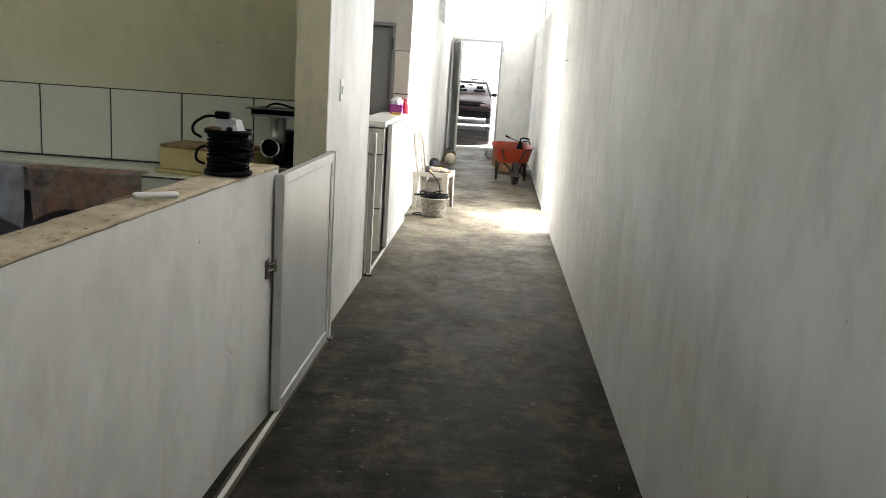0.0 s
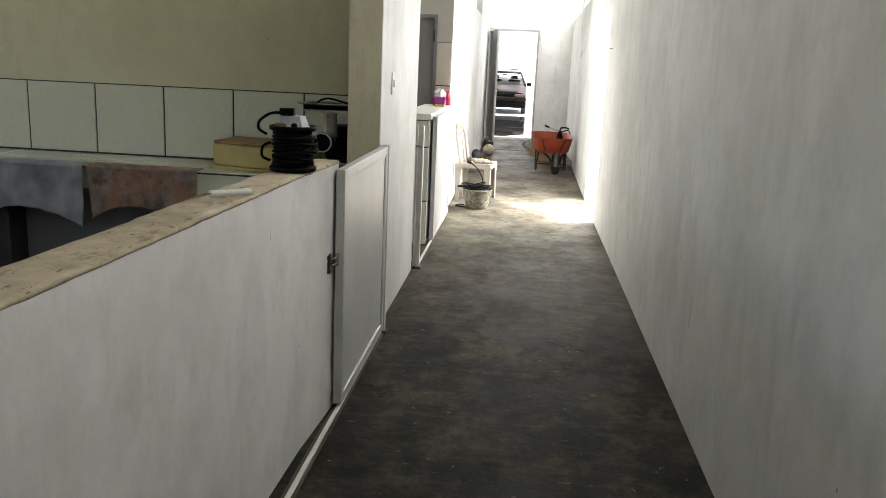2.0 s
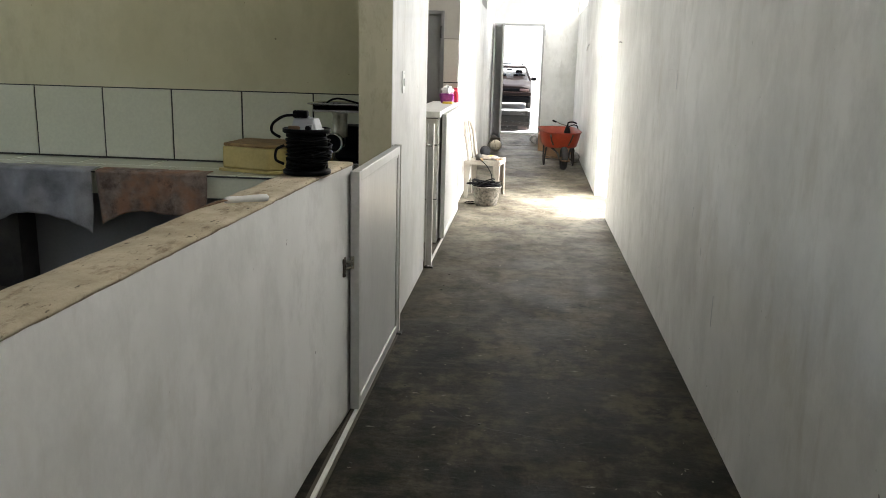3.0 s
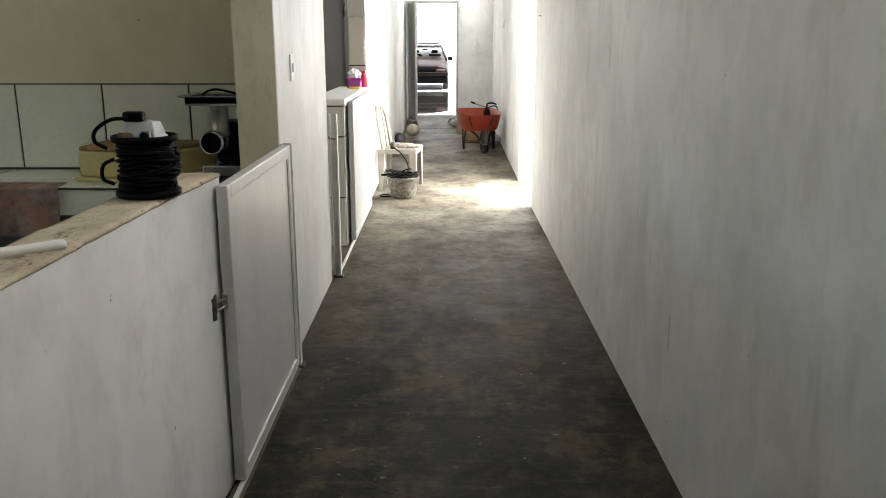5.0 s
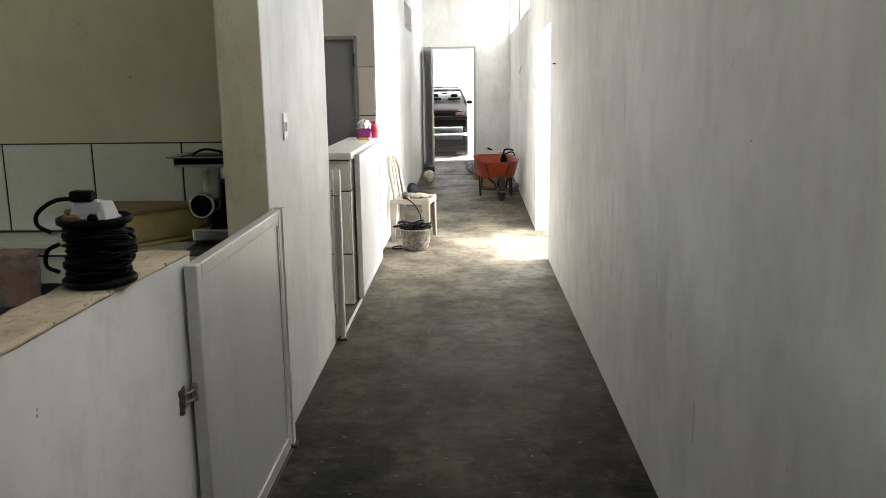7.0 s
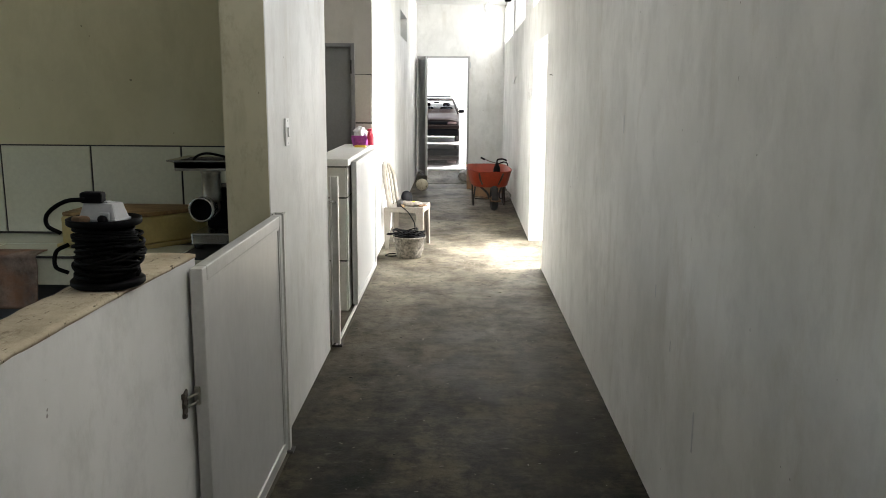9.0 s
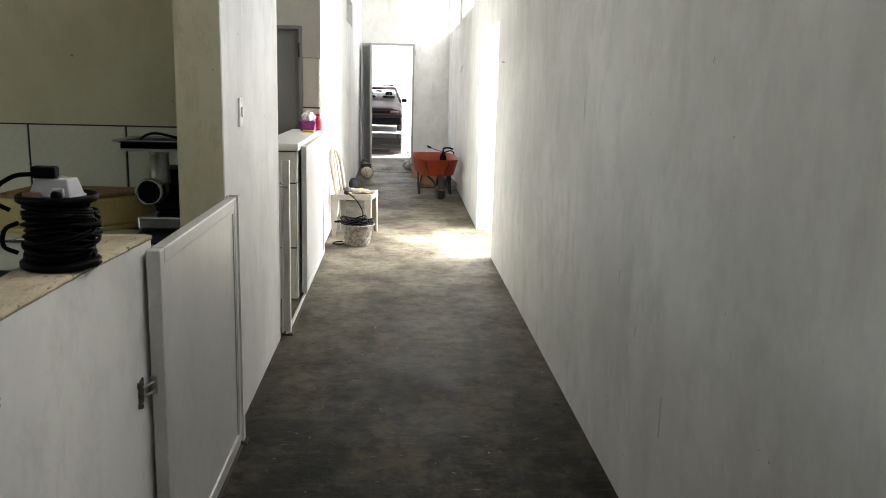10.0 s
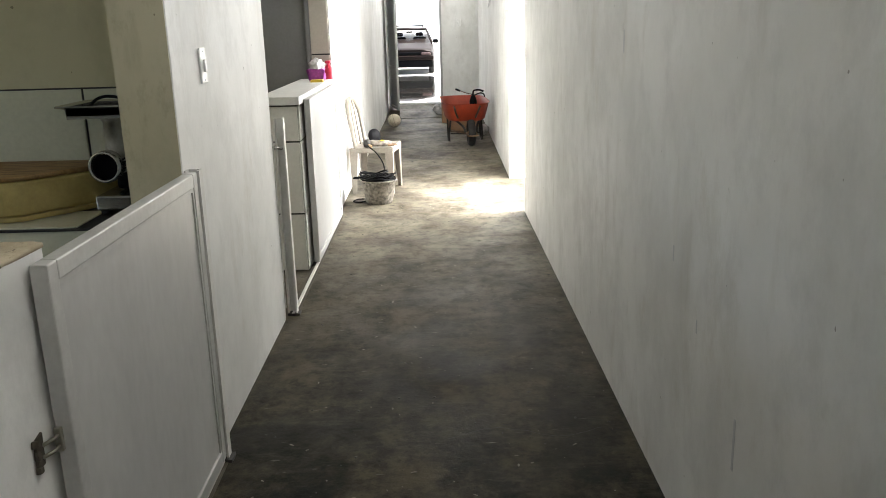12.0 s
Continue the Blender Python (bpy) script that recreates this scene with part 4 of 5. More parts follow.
for sx, sy in ((1, -1), (1, 1), (-1, -1), (-1, 1)):
    bm = bmesh.new()
    x0, y0 = 0.19 * sx, 0.195 * sy
    x1, y1 = (0.205 if sx > 0 else -0.19), 0.22 * sy
    w = 0.028
    lo = [(x1 - sx * 0.034, y1), (x1, y1), (x1, y1 - sy * 0.034)]
    pts0 = [(x0 - sx * 0.06, y0 + sy * 0.016), (x0 + sx * 0.014, y0 + sy * 0.016), (x0 + sx * 0.014, y0 - sy * 0.06)]
    A = [bm.verts.new((x, y, 0.425)) for x, y in pts0] + [bm.verts.new((x - sx * 0.006, y - sy * 0.006, 0.425)) for x, y in pts0[::-1]]
    B = [bm.verts.new((x, y, 0.0)) for x, y in lo] + [bm.verts.new((x - sx * 0.005, y - sy * 0.005, 0.0)) for x, y in lo[::-1]]
    for k in range(6):
        bm.faces.new((A[k], A[(k + 1) % 6], B[(k + 1) % 6], B[k]))
    bm.faces.new(A)
    bm.faces.new(B[::-1])
    on_chair("leg", bm)


def back_point(s, v):
    """On the back: s from seat to top, v across."""
    z = 0.43 + 0.43 * s
    x = -0.175 - 0.045 * s - 0.008 * s * s + 0.03 * (v * v) * (1 - 0.4 * s)
    return Vector((x, (0.205 + 0.01 * s - 0.05 * max(0, s - 0.75) * 4 * (s > 0.75)) * v, z - (0.04 * v * v * s)))


rim_pts = [back_point(k / 8, -1) for k in range(8)] + [back_point(1, -0.7), back_point(1.02, -0.35), back_point(1.03, 0), back_point(1.02, 0.35), back_point(1, 0.7)] + [back_point(1 - k / 8, 1) for k in range(1, 9)]
on_chair("back_frame", tube(bmesh.new(), spline(rim_pts, 4), 0.019, 10))
for v in (-0.56, 0.0, 0.56):
    bm = bmesh.new()
    q = [back_point(k / 8, v * (1 - 0.15 * k / 8)) for k in range(9)]
    L = []
    for p in q:
        L.append([bm.verts.new(p + Vector((dx, dy, 0))) for dx, dy in ((-0.005, -0.03), (0.005, -0.03), (0.005, 0.03), (-0.005, 0.03))])
    for a, b in zip(L, L[1:]):
        for k in range(4):
            bm.faces.new((a[k], a[(k + 1) % 4], b[(k + 1) % 4], b[k]))
    bm.faces.new(L[0])
    bm.faces.new(L[-1])
    on_chair("slat", bm)

# power tool on the seat
ag = thing("angle_grinder", (-0.68, 9.47, 0.43), "dusty angle grinder with a pale guard lying on the chair", "power tool")
part("body", tube(bmesh.new(), [(-0.74, 9.42, 0.468), (-0.72, 9.425, 0.468), (-0.62, 9.45, 0.462), (-0.56, 9.465, 0.46), (-0.53, 9.47, 0.458)], [0.02, 0.032, 0.03, 0.027, 0.012], 14), M_TOOL, ag)
part("gear_head", lathe(bmesh.new(), [(0.02, 0.43), (0.036, 0.437), (0.036, 0.49), (0.02, 0.505)], 18, Matrix.Translation((-0.755, 9.415, 0))), M_IRON, ag)
bm = lathe(bmesh.new(), [(0.012, 0), (0.066, 0.001), (0.066, 0.004), (0.012, 0.006)], 32, Matrix.Translation((-0.69, 9.46, 0.53)) @ Matrix.Rotation(radians(-42), 4, "Z") @ Matrix.Rotation(radians(78), 4, "Y") @ Matrix.Rotation(radians(14), 4, "X"))
part("disc", bm, M_BLACK, ag, "grey cutting disc")
part("side_handle", tube(bmesh.new(), [(-0.74, 9.39, 0.455), (-0.72, 9.33, 0.452), (-0.71, 9.3, 0.452)], [0.01, 0.016, 0.012], 12), M_BEIGE, ag)
part("switch_slider", boxes((-0.63, 9.41, 0.486, -0.6, 9.43, 0.496), bevel=0.003), M_YELLOW, ag)
tagged(part("glove", prism(bmesh.new(), [(-0.56, 9.4), (-0.5, 9.41), (-0.48, 9.46), (-0.51, 9.52), (-0.58, 9.5)], 0.437, 0.452, 0.005), M_RUST), "brown scrap lying on the chair seat", "scrap")

BM = Matrix.Translation((-0.632, 8.95, 0))
bucket = thing("bucket", BM, "pale mortar-splashed bucket filled with black cable", "bucket")
prof = [(0.105, 0.0), (0.113, 0.004), (0.128, 0.06), (0.15, 0.195), (0.162, 0.2), (0.166, 0.21), (0.16, 0.217), (0.15, 0.213), (0.144, 0.19), (0.12, 0.05), (0.02, 0.02)]
part("shell", lathe(bmesh.new(), prof, 40, BM), M_BUCKET, bucket)
coil = thing("cable_coil", (-0.632, 8.95, 0.19), "tangled black cable heaped in the bucket", "cable")
rnd = random.Random(5)
for k in range(14):
    pts = []
    rr, ph, cx, cy, tilt = rnd.uniform(0.07, 0.15), rnd.uniform(0, 6.28), rnd.uniform(-0.035, 0.035), rnd.uniform(-0.03, 0.03), rnd.uniform(-0.25, 0.25)
    for q in range(13):
        a = ph + q * 0.52
        pts.append((-0.632 + cx + rr * math.cos(a), 8.95 + cy + rr * 0.9 * math.sin(a), 0.2 + k * 0.0042 + tilt * rr * math.cos(a) + 0.008 * math.sin(a * 2.3 + k)))
    part("loop", tube(bmesh.new(), spline(pts, 4), 0.0065, 7), M_CABLE, coil)
part("loop", tube(bmesh.new(), spline([(-0.73, 8.9, 0.235), (-0.79, 8.86, 0.25), (-0.84, 8.85, 0.245), (-0.8, 8.89, 0.235)], 6), 0.0085, 7), M_CABLE, coil)
tagged(part("tool_cord", tube(bmesh.new(), spline([(-0.76, 9.4, 0.465), (-0.73, 9.3, 0.45), (-0.66, 9.24, 0.4), (-0.6, 9.16, 0.32), (-0.585, 9.06, 0.27), (-0.6, 8.99, 0.25)], 8), 0.006, 8), M_CABLE), "black cord running from the tool into the bucket", "cable")
tagged(part("loose_cable", tube(bmesh.new(), spline([(-0.76, 8.98, 0.007), (-0.82, 8.96, 0.007), (-0.87, 9.0, 0.007), (-0.84, 9.08, 0.007), (-0.78, 9.1, 0.007)], 8), 0.006, 8), M_CABLE), "short loop of black cord on the floor", "cable")

# ball
ball = thing("ball", (-0.755, 14.6, 0.0), "worn cream leather ball on the floor", "ball")
bm = bmesh.new()
bmesh.ops.create_uvsphere(bm, u_segments=32, v_segments=20, radius=0.1, matrix=Matrix.Translation((-0.755, 14.6, 0.1)))
for f in bm.faces:
    f.smooth = True
part("skin", bm, M_BALL, ball)
for rot in (Matrix.Rotation(radians(20), 3, "X"), Matrix.Rotation(radians(75), 3, "Y"), Matrix.Rotation(radians(100), 3, "X"), Matrix.Rotation(radians(60), 3, "X") @ Matrix.Rotation(radians(50), 3, "Y")):
    pts = [Vector((-0.755, 14.6, 0.1)) + rot @ Vector((0.0995 * math.cos(a), 0.0995 * math.sin(a), 0)) for a in [2 * math.pi * k / 36 for k in range(37)]]
    part("seam", tube(bmesh.new(), pts, 0.0018, 5, False), M_SEAM, ball)

# wheelbarrow
WB = Matrix.Translation((0.345, 12.2, 0)) @ Matrix.Rotation(radians(4), 4, "Z")
wb = thing("wheelbarrow", WB, "orange wheelbarrow with a rusty black frame, wheel forward", "wheelbarrow")


def on_wb(name, bm, mat, label="", parent=None):
    bmesh.ops.transform(bm, matrix=WB, verts=bm.verts)
    return part(name, bm, mat, parent or wb, label)


RW = 0.175
WY = 0.1
bm = bmesh.new()
n, kk = 32, 10
rings = []
for i in range(n):
    a = 2 * math.pi * i / n
    rings.append([bm.verts.new((0.046 * math.cos(2 * math.pi * k / kk), WY + (RW - 0.036 + 0.036 * math.sin(2 * math.pi * k / kk)) * math.cos(a), RW + (RW - 0.036 + 0.036 * math.sin(2 * math.pi * k / kk)) * math.sin(a))) for k in range(kk)])
for i in range(n):
    for k in range(kk):
        bm.faces.new((rings[i][k], rings[i][(k + 1) % kk], rings[(i + 1) % n][(k + 1) % kk], rings[(i + 1) % n][k])).smooth = True
wheel = on_wb("wheel", bm, M_RUBBER)
bm = lathe(bmesh.new(), [(0.02, -0.045), (0.02, -0.02), (0.095, -0.012), (0.1, 0.0), (0.095, 0.012), (0.02, 0.02), (0.02, 0.045)], 24, Matrix.Translation((0, WY, RW)) @ Matrix.Rotation(radians(90), 4, "Y"))
on_wb("rim", bm, M_RUST, "", wheel)
# tub: a flared pan with rounded edges and two pressed ribs
bm = bmesh.new()
secs = [(0.32, 0.235, 0.42, 0.0), (0.345, 0.258, 0.44, 0.0), (0.47, 0.282, 0.47, -0.03), (0.585, 0.302, 0.5, -0.05), (0.6, 0.314, 0.515, -0.06), (0.594, 0.3, 0.5, -0.05), (0.48, 0.27, 0.46, -0.02), (0.36, 0.245, 0.42, 0.01)]
NU = 40
loops = []
for z, hw, hl, fwd in secs:
    L = []
    for k in range(NU):
        a = 2 * math.pi * k / NU
        ca, sa = math.cos(a), math.sin(a)
        p = 0.5
        x = hw * (abs(ca) ** p) * (1 if ca > 0 else -1)
        y = 0.5 + hl * (abs(sa) ** p) * (1 if sa > 0 else -1) + (fwd if sa < 0 else 0)
        L.append(bm.verts.new((x * 0.97 - 0.045, y, 0.33 + (z - 0.33) * 0.85 + (0.02 * (y - 0.3) if z > 0.4 else 0))))
    loops.append(L)
for a, b in zip(loops, loops[1:]):
    for k in range(NU):
        bm.faces.new((a[k], a[(k + 1) % NU], b[(k + 1) % NU], b[k])).smooth = True
bm.faces.new(loops[0][::-1])
bm.faces.new(loops[-1])
on_wb("tub", bm, M_ORANGE, "dented orange tub")
for x in (-0.16, 0.12):
    on_wb("stay", tube(bmesh.new(), [(x * 0.8 - 0.045, 0.035, 0.37), (x - 0.045, -0.02, 0.44), (x * 1.15 - 0.045, -0.105, 0.525)], 0.012, 8), M_IRON)
for sx in (-1, 1):
    on_wb("handle_rail", tube(bmesh.new(), spline([(sx * 0.07, WY, RW), (sx * 0.09, 0.22, 0.24), (sx * 0.17 - 0.02, 0.42, 0.32), (sx * 0.22 - 0.03, 0.9, 0.37), (sx * 0.22 - 0.03, 1.35, 0.45)], 6), 0.015, 10), M_IRON)
    on_wb("grip", tube(bmesh.new(), [(sx * 0.22 - 0.03, 1.33, 0.447), (sx * 0.22 - 0.03, 1.46, 0.47)], 0.019, 10), M_RUBBER)
    on_wb("leg", tube(bmesh.new(), spline([(sx * 0.2 - 0.02, 0.5, 0.33), (sx * 0.22 - 0.02, 0.56, 0.12), (sx * 0.22 - 0.02, 0.6, 0.02), (sx * 0.22 - 0.02, 0.72, 0.015), (sx * 0.22 - 0.02, 0.78, 0.12), (sx * 0.22 - 0.02, 0.84, 0.36)], 6), 0.013, 8), M_IRON)
    on_wb("fork", tube(bmesh.new(), [(sx * 0.06, WY, RW), (sx * 0.06, -0.12, 0.16), (0, -0.13, 0.155)], 0.011, 8), M_RUST)
on_wb("brace", tube(bmesh.new(), [(-0.23, 0.6, 0.14), (-0.06, 0.1, 0.17)], 0.012, 8), M_RUST)
on_wb("brace", tube(bmesh.new(), [(-0.22, 0.62, 0.1), (0.18, 0.62, 0.1)], 0.01, 8), M_IRON)

# black hand sprayer standing in the tub
tool = thing("hand_sprayer", (0.38, 12.95, 0.52), "black pump tool with pipe handles lying in the wheelbarrow", "tool")
part("tank", lathe(bmesh.new(), [(0.04, 0.37), (0.05, 0.38), (0.05, 0.52), (0.04, 0.55), (0.02, 0.6)], 20, Matrix.Translation((0.4, 12.95, 0))), M_BLACK, tool)
part("lance", tube(bmesh.new(), spline([(0.4, 12.95, 0.6), (0.3, 12.9, 0.63), (0.2, 12.85, 0.67)], 4), 0.007, 8), M_STEEL, tool)
part("grip", tube(bmesh.new(), [(0.22, 12.86, 0.66), (0.165, 12.83, 0.685)], 0.013, 8), M_BLACK, tool)
part("pump_handle", tube(bmesh.new(), spline([(0.4, 12.95, 0.6), (0.41, 12.95, 0.65), (0.48, 12.94, 0.66), (0.54, 12.93, 0.64)], 4), 0.012, 8), M_BLACK, tool)
part("hose", tube(bmesh.new(), spline([(0.42, 12.97, 0.59), (0.5, 12.93, 0.62), (0.55, 12.93, 0.59), (0.55, 12.95, 0.5)], 6), 0.009, 8), M_CABLE, tool)


def carton(x, y, w, d, h, turn, label):
    mc = pose(x, y, 0, 0, 0, turn)
    c = thing("cardboard_box", mc, label, "box", "boxes by the wheelbarrow")
    bm = box(bmesh.new(), -w / 2, -d / 2, 0.0, w / 2, d / 2, h, 0.006)
    for v in bm.verts:
        v.co += Vector((noise.noise(v.co * 6), noise.noise(v.co * 6 + Vector((3, 1, 0))), 0)) * 0.008
    bmesh.ops.transform(bm, matrix=mc, verts=bm.verts)
    part("body", bm, M_CARD, c)
    for s in (-1, 1):
        bm = box(bmesh.new(), -w / 2, 0, 0, w / 2, d * 0.5, 0.004)
        bmesh.ops.transform(bm, matrix=mc @ Matrix.Translation((0, s * d / 2, h)) @ Matrix.Rotation(radians(0 if s < 0 else 180), 4, "Z") @ Matrix.Rotation(radians(12), 4, "X"), verts=bm.verts)
        part("flap", bm, M_CARD, c)


carton(0.3, 13.95, 0.42, 0.3, 0.24, 6, "low brown cardboard box on the floor")
carton(0.16, 15.05, 0.3, 0.3, 0.3, -10, "brown cardboard box behind the wheelbarrow")
bm = bmesh.new()
bmesh.ops.create_icosphere(bm, subdivisions=4, radius=0.12, matrix=Matrix.Translation((-0.03, 16.0, 0.11)) @ Matrix.Diagonal((1.1, 1, 0.95, 1)))
for v in bm.verts:
    v.co += Vector((1, 1, 0.6)) * 0.035 * noise.noise(v.co * 11)
    v.co.z = max(v.co.z, 0.002)
tagged(part("sack", bm, M_GREYRAG), "small crumpled grey and white sack on the floor", "sack")
bm = bmesh.new()
bmesh.ops.create_icosphere(bm, subdivisions=3, radius=0.075, matrix=Matrix.Translation((0.55, 13.35, 0.075)))
for v in bm.verts:
    v.co += Vector((1, 1, 0.6)) * 0.03 * noise.noise(v.co * 13)
    v.co.z = max(v.co.z, 0.002)
tagged(part("plaster_lump", bm, M_GREYRAG), "pale lump of plaster beside the wheelbarrow", "rubble")

# hairline cracks in the cement
for k, pts in enumerate((((-0.55, 3.5), (-0.4, 3.36), (-0.2, 3.3), (-0.02, 3.24), (0.1, 3.27)), ((-0.1, 4.6), (0.1, 4.68), (0.32, 4.6), (0.5, 4.66)), ((0.05, 6.0), (0.25, 6.1), (0.5, 6.05)))):
    bm = bmesh.new()
    q = spline([(x, y, 0.0) for x, y in pts], 8)
    up, dn = [], []
    for i, p in enumerate(q):
        w = 0.0012 + 0.001 * noise.noise(Vector((i * 0.7, k, 0)))
        dy = 0.012 * noise.noise(Vector((i * 0.45, k + 5, 0)))
        up.append(bm.verts.new((p.x, p.y + dy + w, 0.0007)))
        dn.append(bm.verts.new((p.x, p.y + dy - w, 0.0007)))
    for i in range(len(q) - 1):
        bm.faces.new((dn[i], dn[i + 1], up[i + 1], up[i]))
    tagged(part("floor_crack", bm, M_IRON), "hairline dark crack in the cement floor", "crack", kind="structure")

# crumbs of mortar on the floor
rnd = random.Random(21)
bm = bmesh.new()
for k in range(620):
    y = rnd.gauss(8.6, 0.9) if k % 5 < 2 else rnd.uniform(2.2, 13)
    x = rnd.uniform(-0.6, 0.3) if k % 5 < 2 else rnd.uniform(-0.85, 0.58)
    s = rnd.uniform(0.001, 0.0042) * (1.6 if rnd.random() < 0.12 else 1)
    mm = Matrix.Translation((x, y, s * 0.3)) @ Matrix.Rotation(rnd.uniform(0, 6.28), 4, "Z") @ Matrix.Diagonal((rnd.uniform(0.8, 4.0), 1, 0.5, 1))
    bmesh.ops.create_icosphere(bm, subdivisions=1, radius=s, matrix=mm)
tagged(part("mortar_crumbs", bm, M_CRUMB), "scattered mortar crumbs and grit on the floor", "rubble", kind="stuff")

bm = bmesh.new()
for k in range(95):
    x, y, s = rnd.uniform(-0.7, 0.25), rnd.gauss(8.3, 0.55), rnd.uniform(0.004, 0.015)
    n_side = rnd.randint(5, 7)
    out = [(x + s * rnd.uniform(0.5, 1.3) * math.cos(6.283 * q / n_side) * 1.5, y + s * rnd.uniform(0.5, 1.3) * math.sin(6.283 * q / n_side)) for q in range(n_side)]
    prism(bm, out, 0.0008, 0.0008 + s * rnd.uniform(0.06, 0.16))
tagged(part("mortar_flakes", bm, M_FLAKE), "flat flakes of dried mortar trodden on the floor", "rubble", kind="stuff")
bm = bmesh.new()
for k in range(170):
    x, y, s = rnd.uniform(-0.85, 0.57), rnd.uniform(2.3, 12), rnd.uniform(0.002, 0.006)
    bmesh.ops.create_icosphere(bm, subdivisions=1, radius=s, matrix=Matrix.Translation((x, y, s * 0.3)) @ Matrix.Rotation(rnd.uniform(0, 6.28), 4, "Z") @ Matrix.Diagonal((rnd.uniform(0.8, 2.4), 1, 0.5, 1)))
tagged(part("dark_grit", bm, M_IRON), "scattered dark grit and dry bits on the floor", "rubble", kind="stuff")

# ---- car in the yard ----
CX, CY, GZ = -0.93, 28.6, -0.01
car = thing("car", (CX, CY, GZ), "brown hatchback car seen from the front with dark bumper", "car")
bm = bmesh.new()
# (y from the nose, half width, underside, waist height)
secs = [(0.0, 0.72, 0.34, 0.74), (0.05, 0.77, 0.28, 0.77), (0.3, 0.79, 0.24, 0.82), (0.8, 0.81, 0.24, 0.9), (1.15, 0.82, 0.24, 0.95), (2.0, 0.82, 0.22, 0.97), (3.2, 0.81, 0.24, 0.98), (3.8, 0.74, 0.3, 0.9)]
L = []
for y, w, u, t in secs:
    L.append([bm.verts.new((CX + sx * w * k, CY + y, GZ + z)) for sx, k, z in ((-1, 0.96, u), (-1, 1.0, u + 0.18), (-1, 1.0, t - 0.14), (-1, 0.93, t - 0.03), (-1, 0.6, t + 0.015), (1, 0.6, t + 0.015), (1, 0.93, t - 0.03), (1, 1.0, t - 0.14), (1, 1.0, u + 0.18), (1, 0.96, u))])
for a, b in zip(L, L[1:]):
    for k in range(10):
        bm.faces.new((a[k], a[(k + 1) % 10], b[(k + 1) % 10], b[k])).smooth = k not in (9,)
bm.faces.new(L[0])
bm.faces.new(L[-1][::-1])
part("body", bm, M_CARPAINT, car)
bm = bmesh.new()
cab = [(1.9, 0.56, 1.4), (2.3, 0.58, 1.45), (3.1, 0.57, 1.44), (3.4, 0.54, 1.38)]
R0 = [[bm.verts.new((CX + sx * w, CY + y, GZ + z + dz)) for sx, dz in ((-1, -0.05), (-1, 0), (1, 0), (1, -0.05))] for y, w, z in cab]
for a, b in zip(R0, R0[1:]):
    for k in range(4):
        bm.faces.new((a[k], a[(k + 1) % 4], b[(k + 1) % 4], b[k])).smooth = True
bm.faces.new(R0[0])
bm.faces.new(R0[-1][::-1])
part("roof", bm, M_CARPAINT, car)
for sx in (-1, 1):
    part("front_pillar", tube(bmesh.new(), [(CX + sx * 0.76, CY + 1.12, GZ + 0.93), (CX + sx * 0.56, CY + 1.92, GZ + 1.38)], 0.03, 8), M_CARPAINT, car)
    part("rear_pillar", tube(bmesh.new(), [(CX + sx * 0.74, CY + 3.65, GZ + 0.92), (CX + sx * 0.54, CY + 3.35, GZ + 1.36)], 0.05, 8), M_CARPAINT, car)
    part("door_pillar", tube(bmesh.new(), [(CX + sx * 0.77, CY + 2.35, GZ + 0.95), (CX + sx * 0.57, CY + 2.45, GZ + 1.4)], 0.03, 8), M_CARDARK, car)
    part("headlight", boxes((CX + sx * 0.56 - 0.15, CY - 0.03, GZ + 0.59, CX + sx * 0.56 + 0.15, CY + 0.08, GZ + 0.69), bevel=0.025), M_LENS, car, "dull headlight")
    mir = part("mirror", boxes((CX + sx * 0.88 - 0.09, CY + 1.28, GZ + 0.94, CX + sx * 0.88 + 0.09, CY + 1.4, GZ + 1.06), bevel=0.03), M_CARDARK, car, "dark door mirror")
    part("roof_rail", tube(bmesh.new(), [(CX + sx * 0.45, CY + 2.0, GZ + 1.47), (CX + sx * 0.45, CY + 3.2, GZ + 1.49)], 0.018, 8), M_CARDARK, car)
    for yy in (0.72, 3.1):
        wm = Matrix.Translation((CX + sx * 0.73, CY + yy, GZ + 0.3)) @ Matrix.Rotation(radians(90), 4, "Y")
        wh = part("wheel", lathe(bmesh.new(), [(0.2, -0.085), (0.28, -0.085), (0.3, -0.06), (0.3, 0.06), (0.28, 0.085), (0.2, 0.085)], 32, wm), M_RUBBER, car)
        part("rim", lathe(bmesh.new(), [(0.05, -0.07), (0.2, -0.08), (0.2, 0.08), (0.05, 0.07)], 24, wm), M_STEEL, wh)
    part("seat", boxes((CX + sx * 0.34 - 0.22, CY + 2.0, GZ + 0.5, CX + sx * 0.34 + 0.22, CY + 2.15, GZ + 1.06), bevel=0.05), M_CARDARK, car)
    part("headrest", boxes((CX + sx * 0.34 - 0.12, CY + 2.02, GZ + 1.08, CX + sx * 0.34 + 0.12, CY + 2.12, GZ + 1.24), bevel=0.04), M_CARDARK, car)
part("grille", boxes((CX - 0.4, CY - 0.03, GZ + 0.6, CX + 0.4, CY + 0.03, GZ + 0.69), bevel=0.01), M_CARDARK, car)
part("bumper", boxes((CX - 0.8, CY - 0.09, GZ + 0.45, CX + 0.8, CY + 0.12, GZ + 0.58), bevel=0.03), M_CARPAINT, car)
part("lower_bumper", boxes((CX - 0.78, CY - 0.06, GZ + 0.22, CX + 0.78, CY + 0.12, GZ + 0.446), bevel=0.03), M_CARDARK, car, "dark plastic lower bumper")
part("number_plate", boxes((CX - 0.2, CY - 0.068, GZ + 0.38, CX + 0.2, CY - 0.061, GZ + 0.47)), M_CARDARK, car)
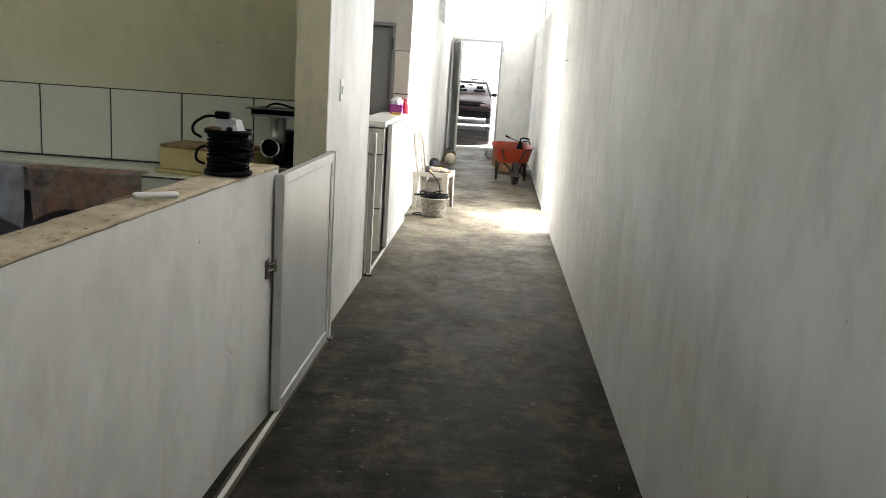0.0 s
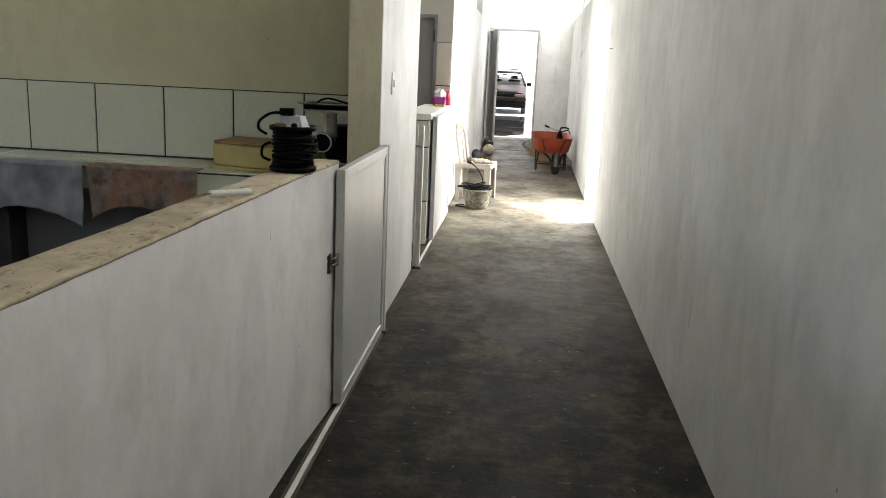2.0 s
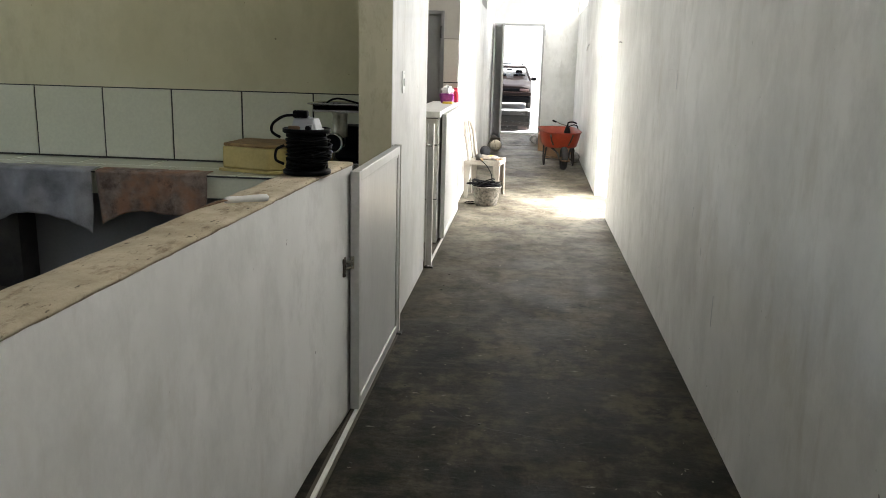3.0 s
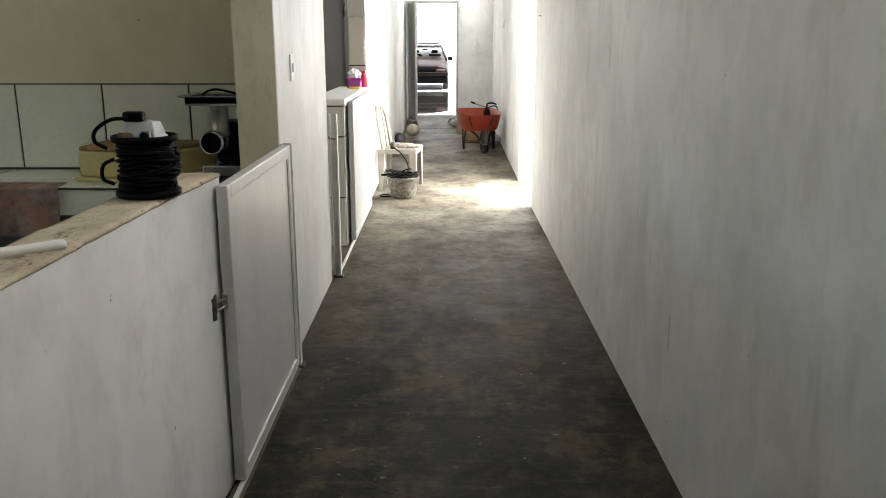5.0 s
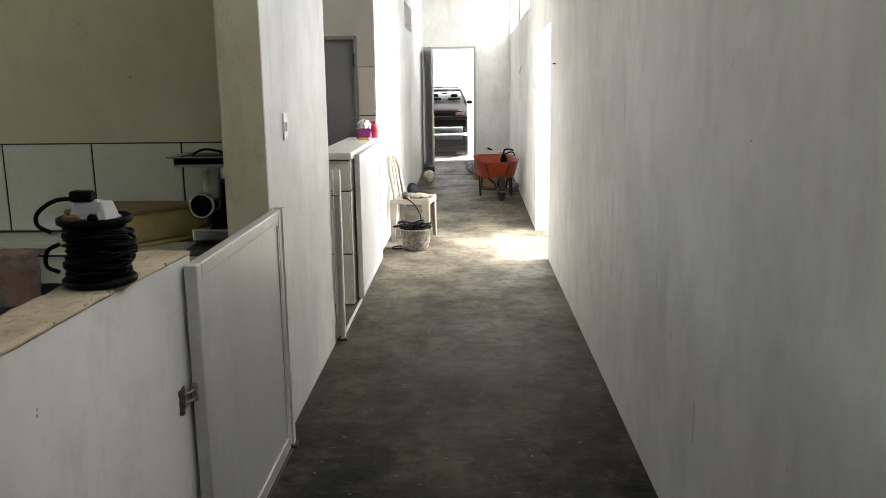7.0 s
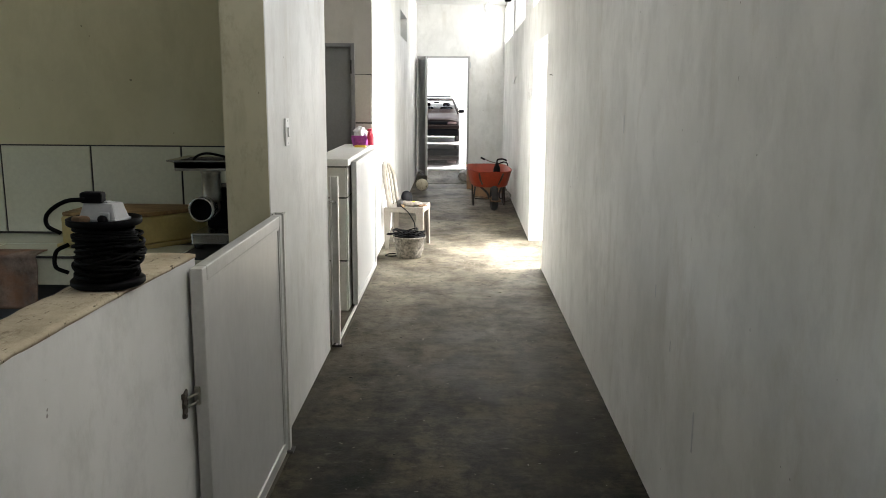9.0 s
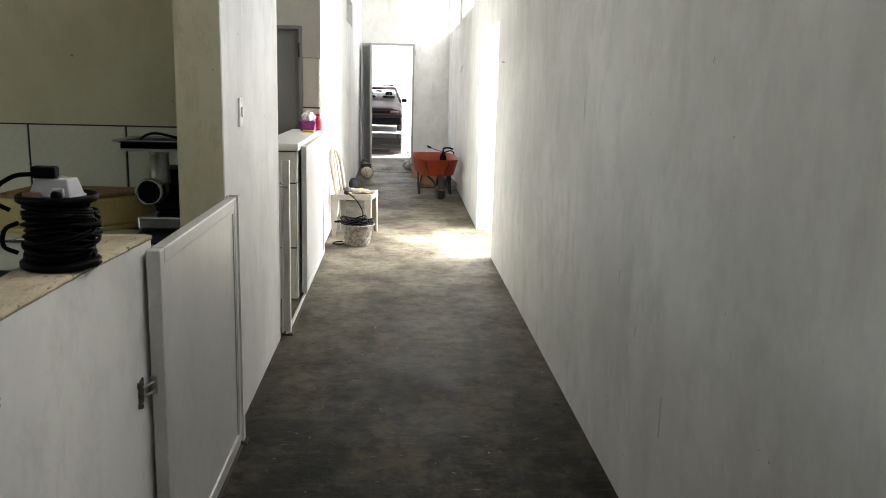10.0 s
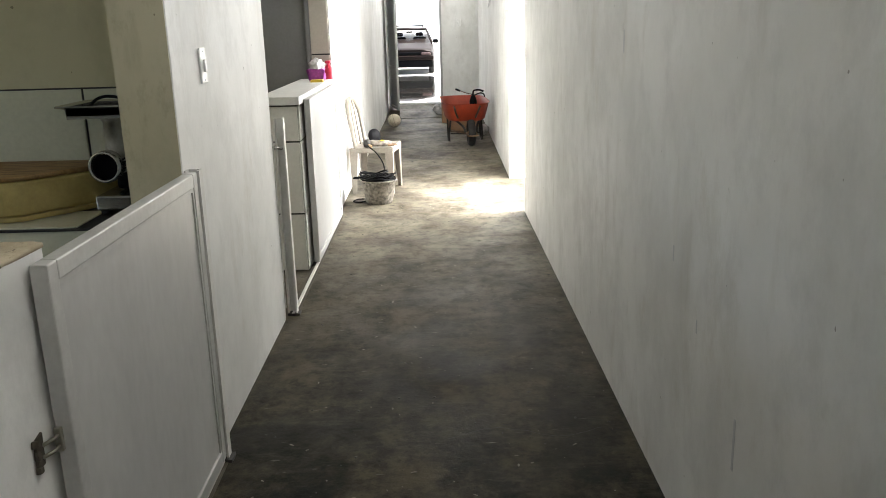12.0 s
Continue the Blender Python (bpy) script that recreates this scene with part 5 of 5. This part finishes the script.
part("rear_view_mirror", boxes((CX - 0.1, CY + 1.72, GZ + 1.27, CX + 0.1, CY + 1.75, GZ + 1.33), bevel=0.012), M_CARDARK, car)
bm = bmesh.new()
q = [bm.verts.new(p) for p in ((CX - 0.74, CY + 1.12, GZ + 0.955), (CX + 0.74, CY + 1.12, GZ + 0.955), (CX + 0.55, CY + 1.91, GZ + 1.385), (CX - 0.55, CY + 1.91, GZ + 1.385))]
bm.faces.new(q)
ws = part("windshield", bm, M_GLASS, car)
ws.visible_shadow = False
for k in range(2):
    part("roof_bar", tube(bmesh.new(), [(CX - 0.5, CY + 2.2 + k * 0.8, GZ + 1.505), (CX + 0.5, CY + 2.2 + k * 0.8, GZ + 1.505)], 0.018, 8), M_CARDARK, car)

# ---- tiles, each a piece of its own ----


def tile_mesh(w, h, t=0.008, mat=None):
    bm = box(bmesh.new(), -w / 2, -t, -h / 2, w / 2, 0, h / 2)
    es = [e for e in bm.edges if all(v.co.y < -t / 2 for v in e.verts)]
    bmesh.ops.bevel(bm, geom=es, offset=0.002, segments=1, affect="EDGES")
    bmesh.ops.recalc_face_normals(bm, faces=bm.faces)
    me = bpy.data.meshes.new("tile")
    bm.to_mesh(me)
    bm.free()
    me.materials.append(mat or M_TILE)
    return me


def lay(me, parent, m):
    ob = new("tile", me)
    ob.parent = parent
    ob.matrix_parent_inverse = parent.matrix_world.inverted()
    ob.matrix_basis = m


JOINT = 0.011
# band of tiles above the counter
band = structure("tile_band", boxes((WEST, 5.3335, 0.827, LEFT_BACK - 0.01, 5.3345, 1.302)), M_GROUT, "band of large white wall tiles with dark joints", "tiles")
TW, TH = 0.4735, 0.452
wide = tile_mesh(TW - JOINT, TH)
right_end = tile_mesh(0.455, TH)
for k in range(8):
    x = -1.606 - TW * (k + 0.5)
    if x - TW / 2 > WEST:
        lay(wide, band, Matrix.Translation((x, 5.3333, 0.843 + TH / 2)))
lay(right_end, band, Matrix.Translation((-1.606 + JOINT / 2 + 0.2275, 5.3333, 0.843 + TH / 2)))
# counter top: one row and a half
for row, (y0, y1) in enumerate(((4.758, 5.03), (5.036, 5.326))):
    flat = tile_mesh(TW - JOINT, y1 - y0, 0.006)
    for k in range(8):
        x = -1.45 - TW * (k + 0.5) - 0.2 * row
        lay(flat, counter, Matrix.Translation((x, (y0 + y1) / 2, 0.826)) @ Matrix.Rotation(radians(-90), 4, "X"))
# end and side of the half-height wall
zs = [0.0, 0.378, 0.838, 1.062]
for a, b in zip(zs, zs[1:]):
    h = b - a - JOINT
    end = tile_mesh(0.232, h, 0.008, M_TILE_PALE)
    lay(end, half, Matrix.Translation((-1.081, 6.9, (a + b) / 2)))
    side = tile_mesh(0.576, h, 0.008, M_TILE_PALE)
    for k in range(2):
        lay(side, half, Matrix.Translation((LEFT - 0.014, 6.9 + 0.583 * (k + 0.5), (a + b) / 2)) @ Matrix.Rotation(radians(90), 4, "Z"))
lay(tile_mesh(0.576, 1.06, 0.008, M_WALL), half, Matrix.Translation((LEFT - 0.014, 6.9 + 0.583 * 2.5, 0.531)) @ Matrix.Rotation(radians(90), 4, "Z"))
# tiles on the wall beside the grey door
beside = structure("tile_strip", boxes((-1.108, 8.6455, 0.0, LEFT - 0.006, 8.6475, 1.748)), M_GROUT, "narrow strip of beige tiles beside the grey door", "tiles")
for a, b in zip((0.0, 0.38, 0.845, 1.31), (0.38, 0.845, 1.31, 1.748)):
    lay(tile_mesh(0.147, b - a - JOINT, 0.008, M_BEIGETILE), beside, Matrix.Translation((-1.033, 8.6455, (a + b) / 2)))
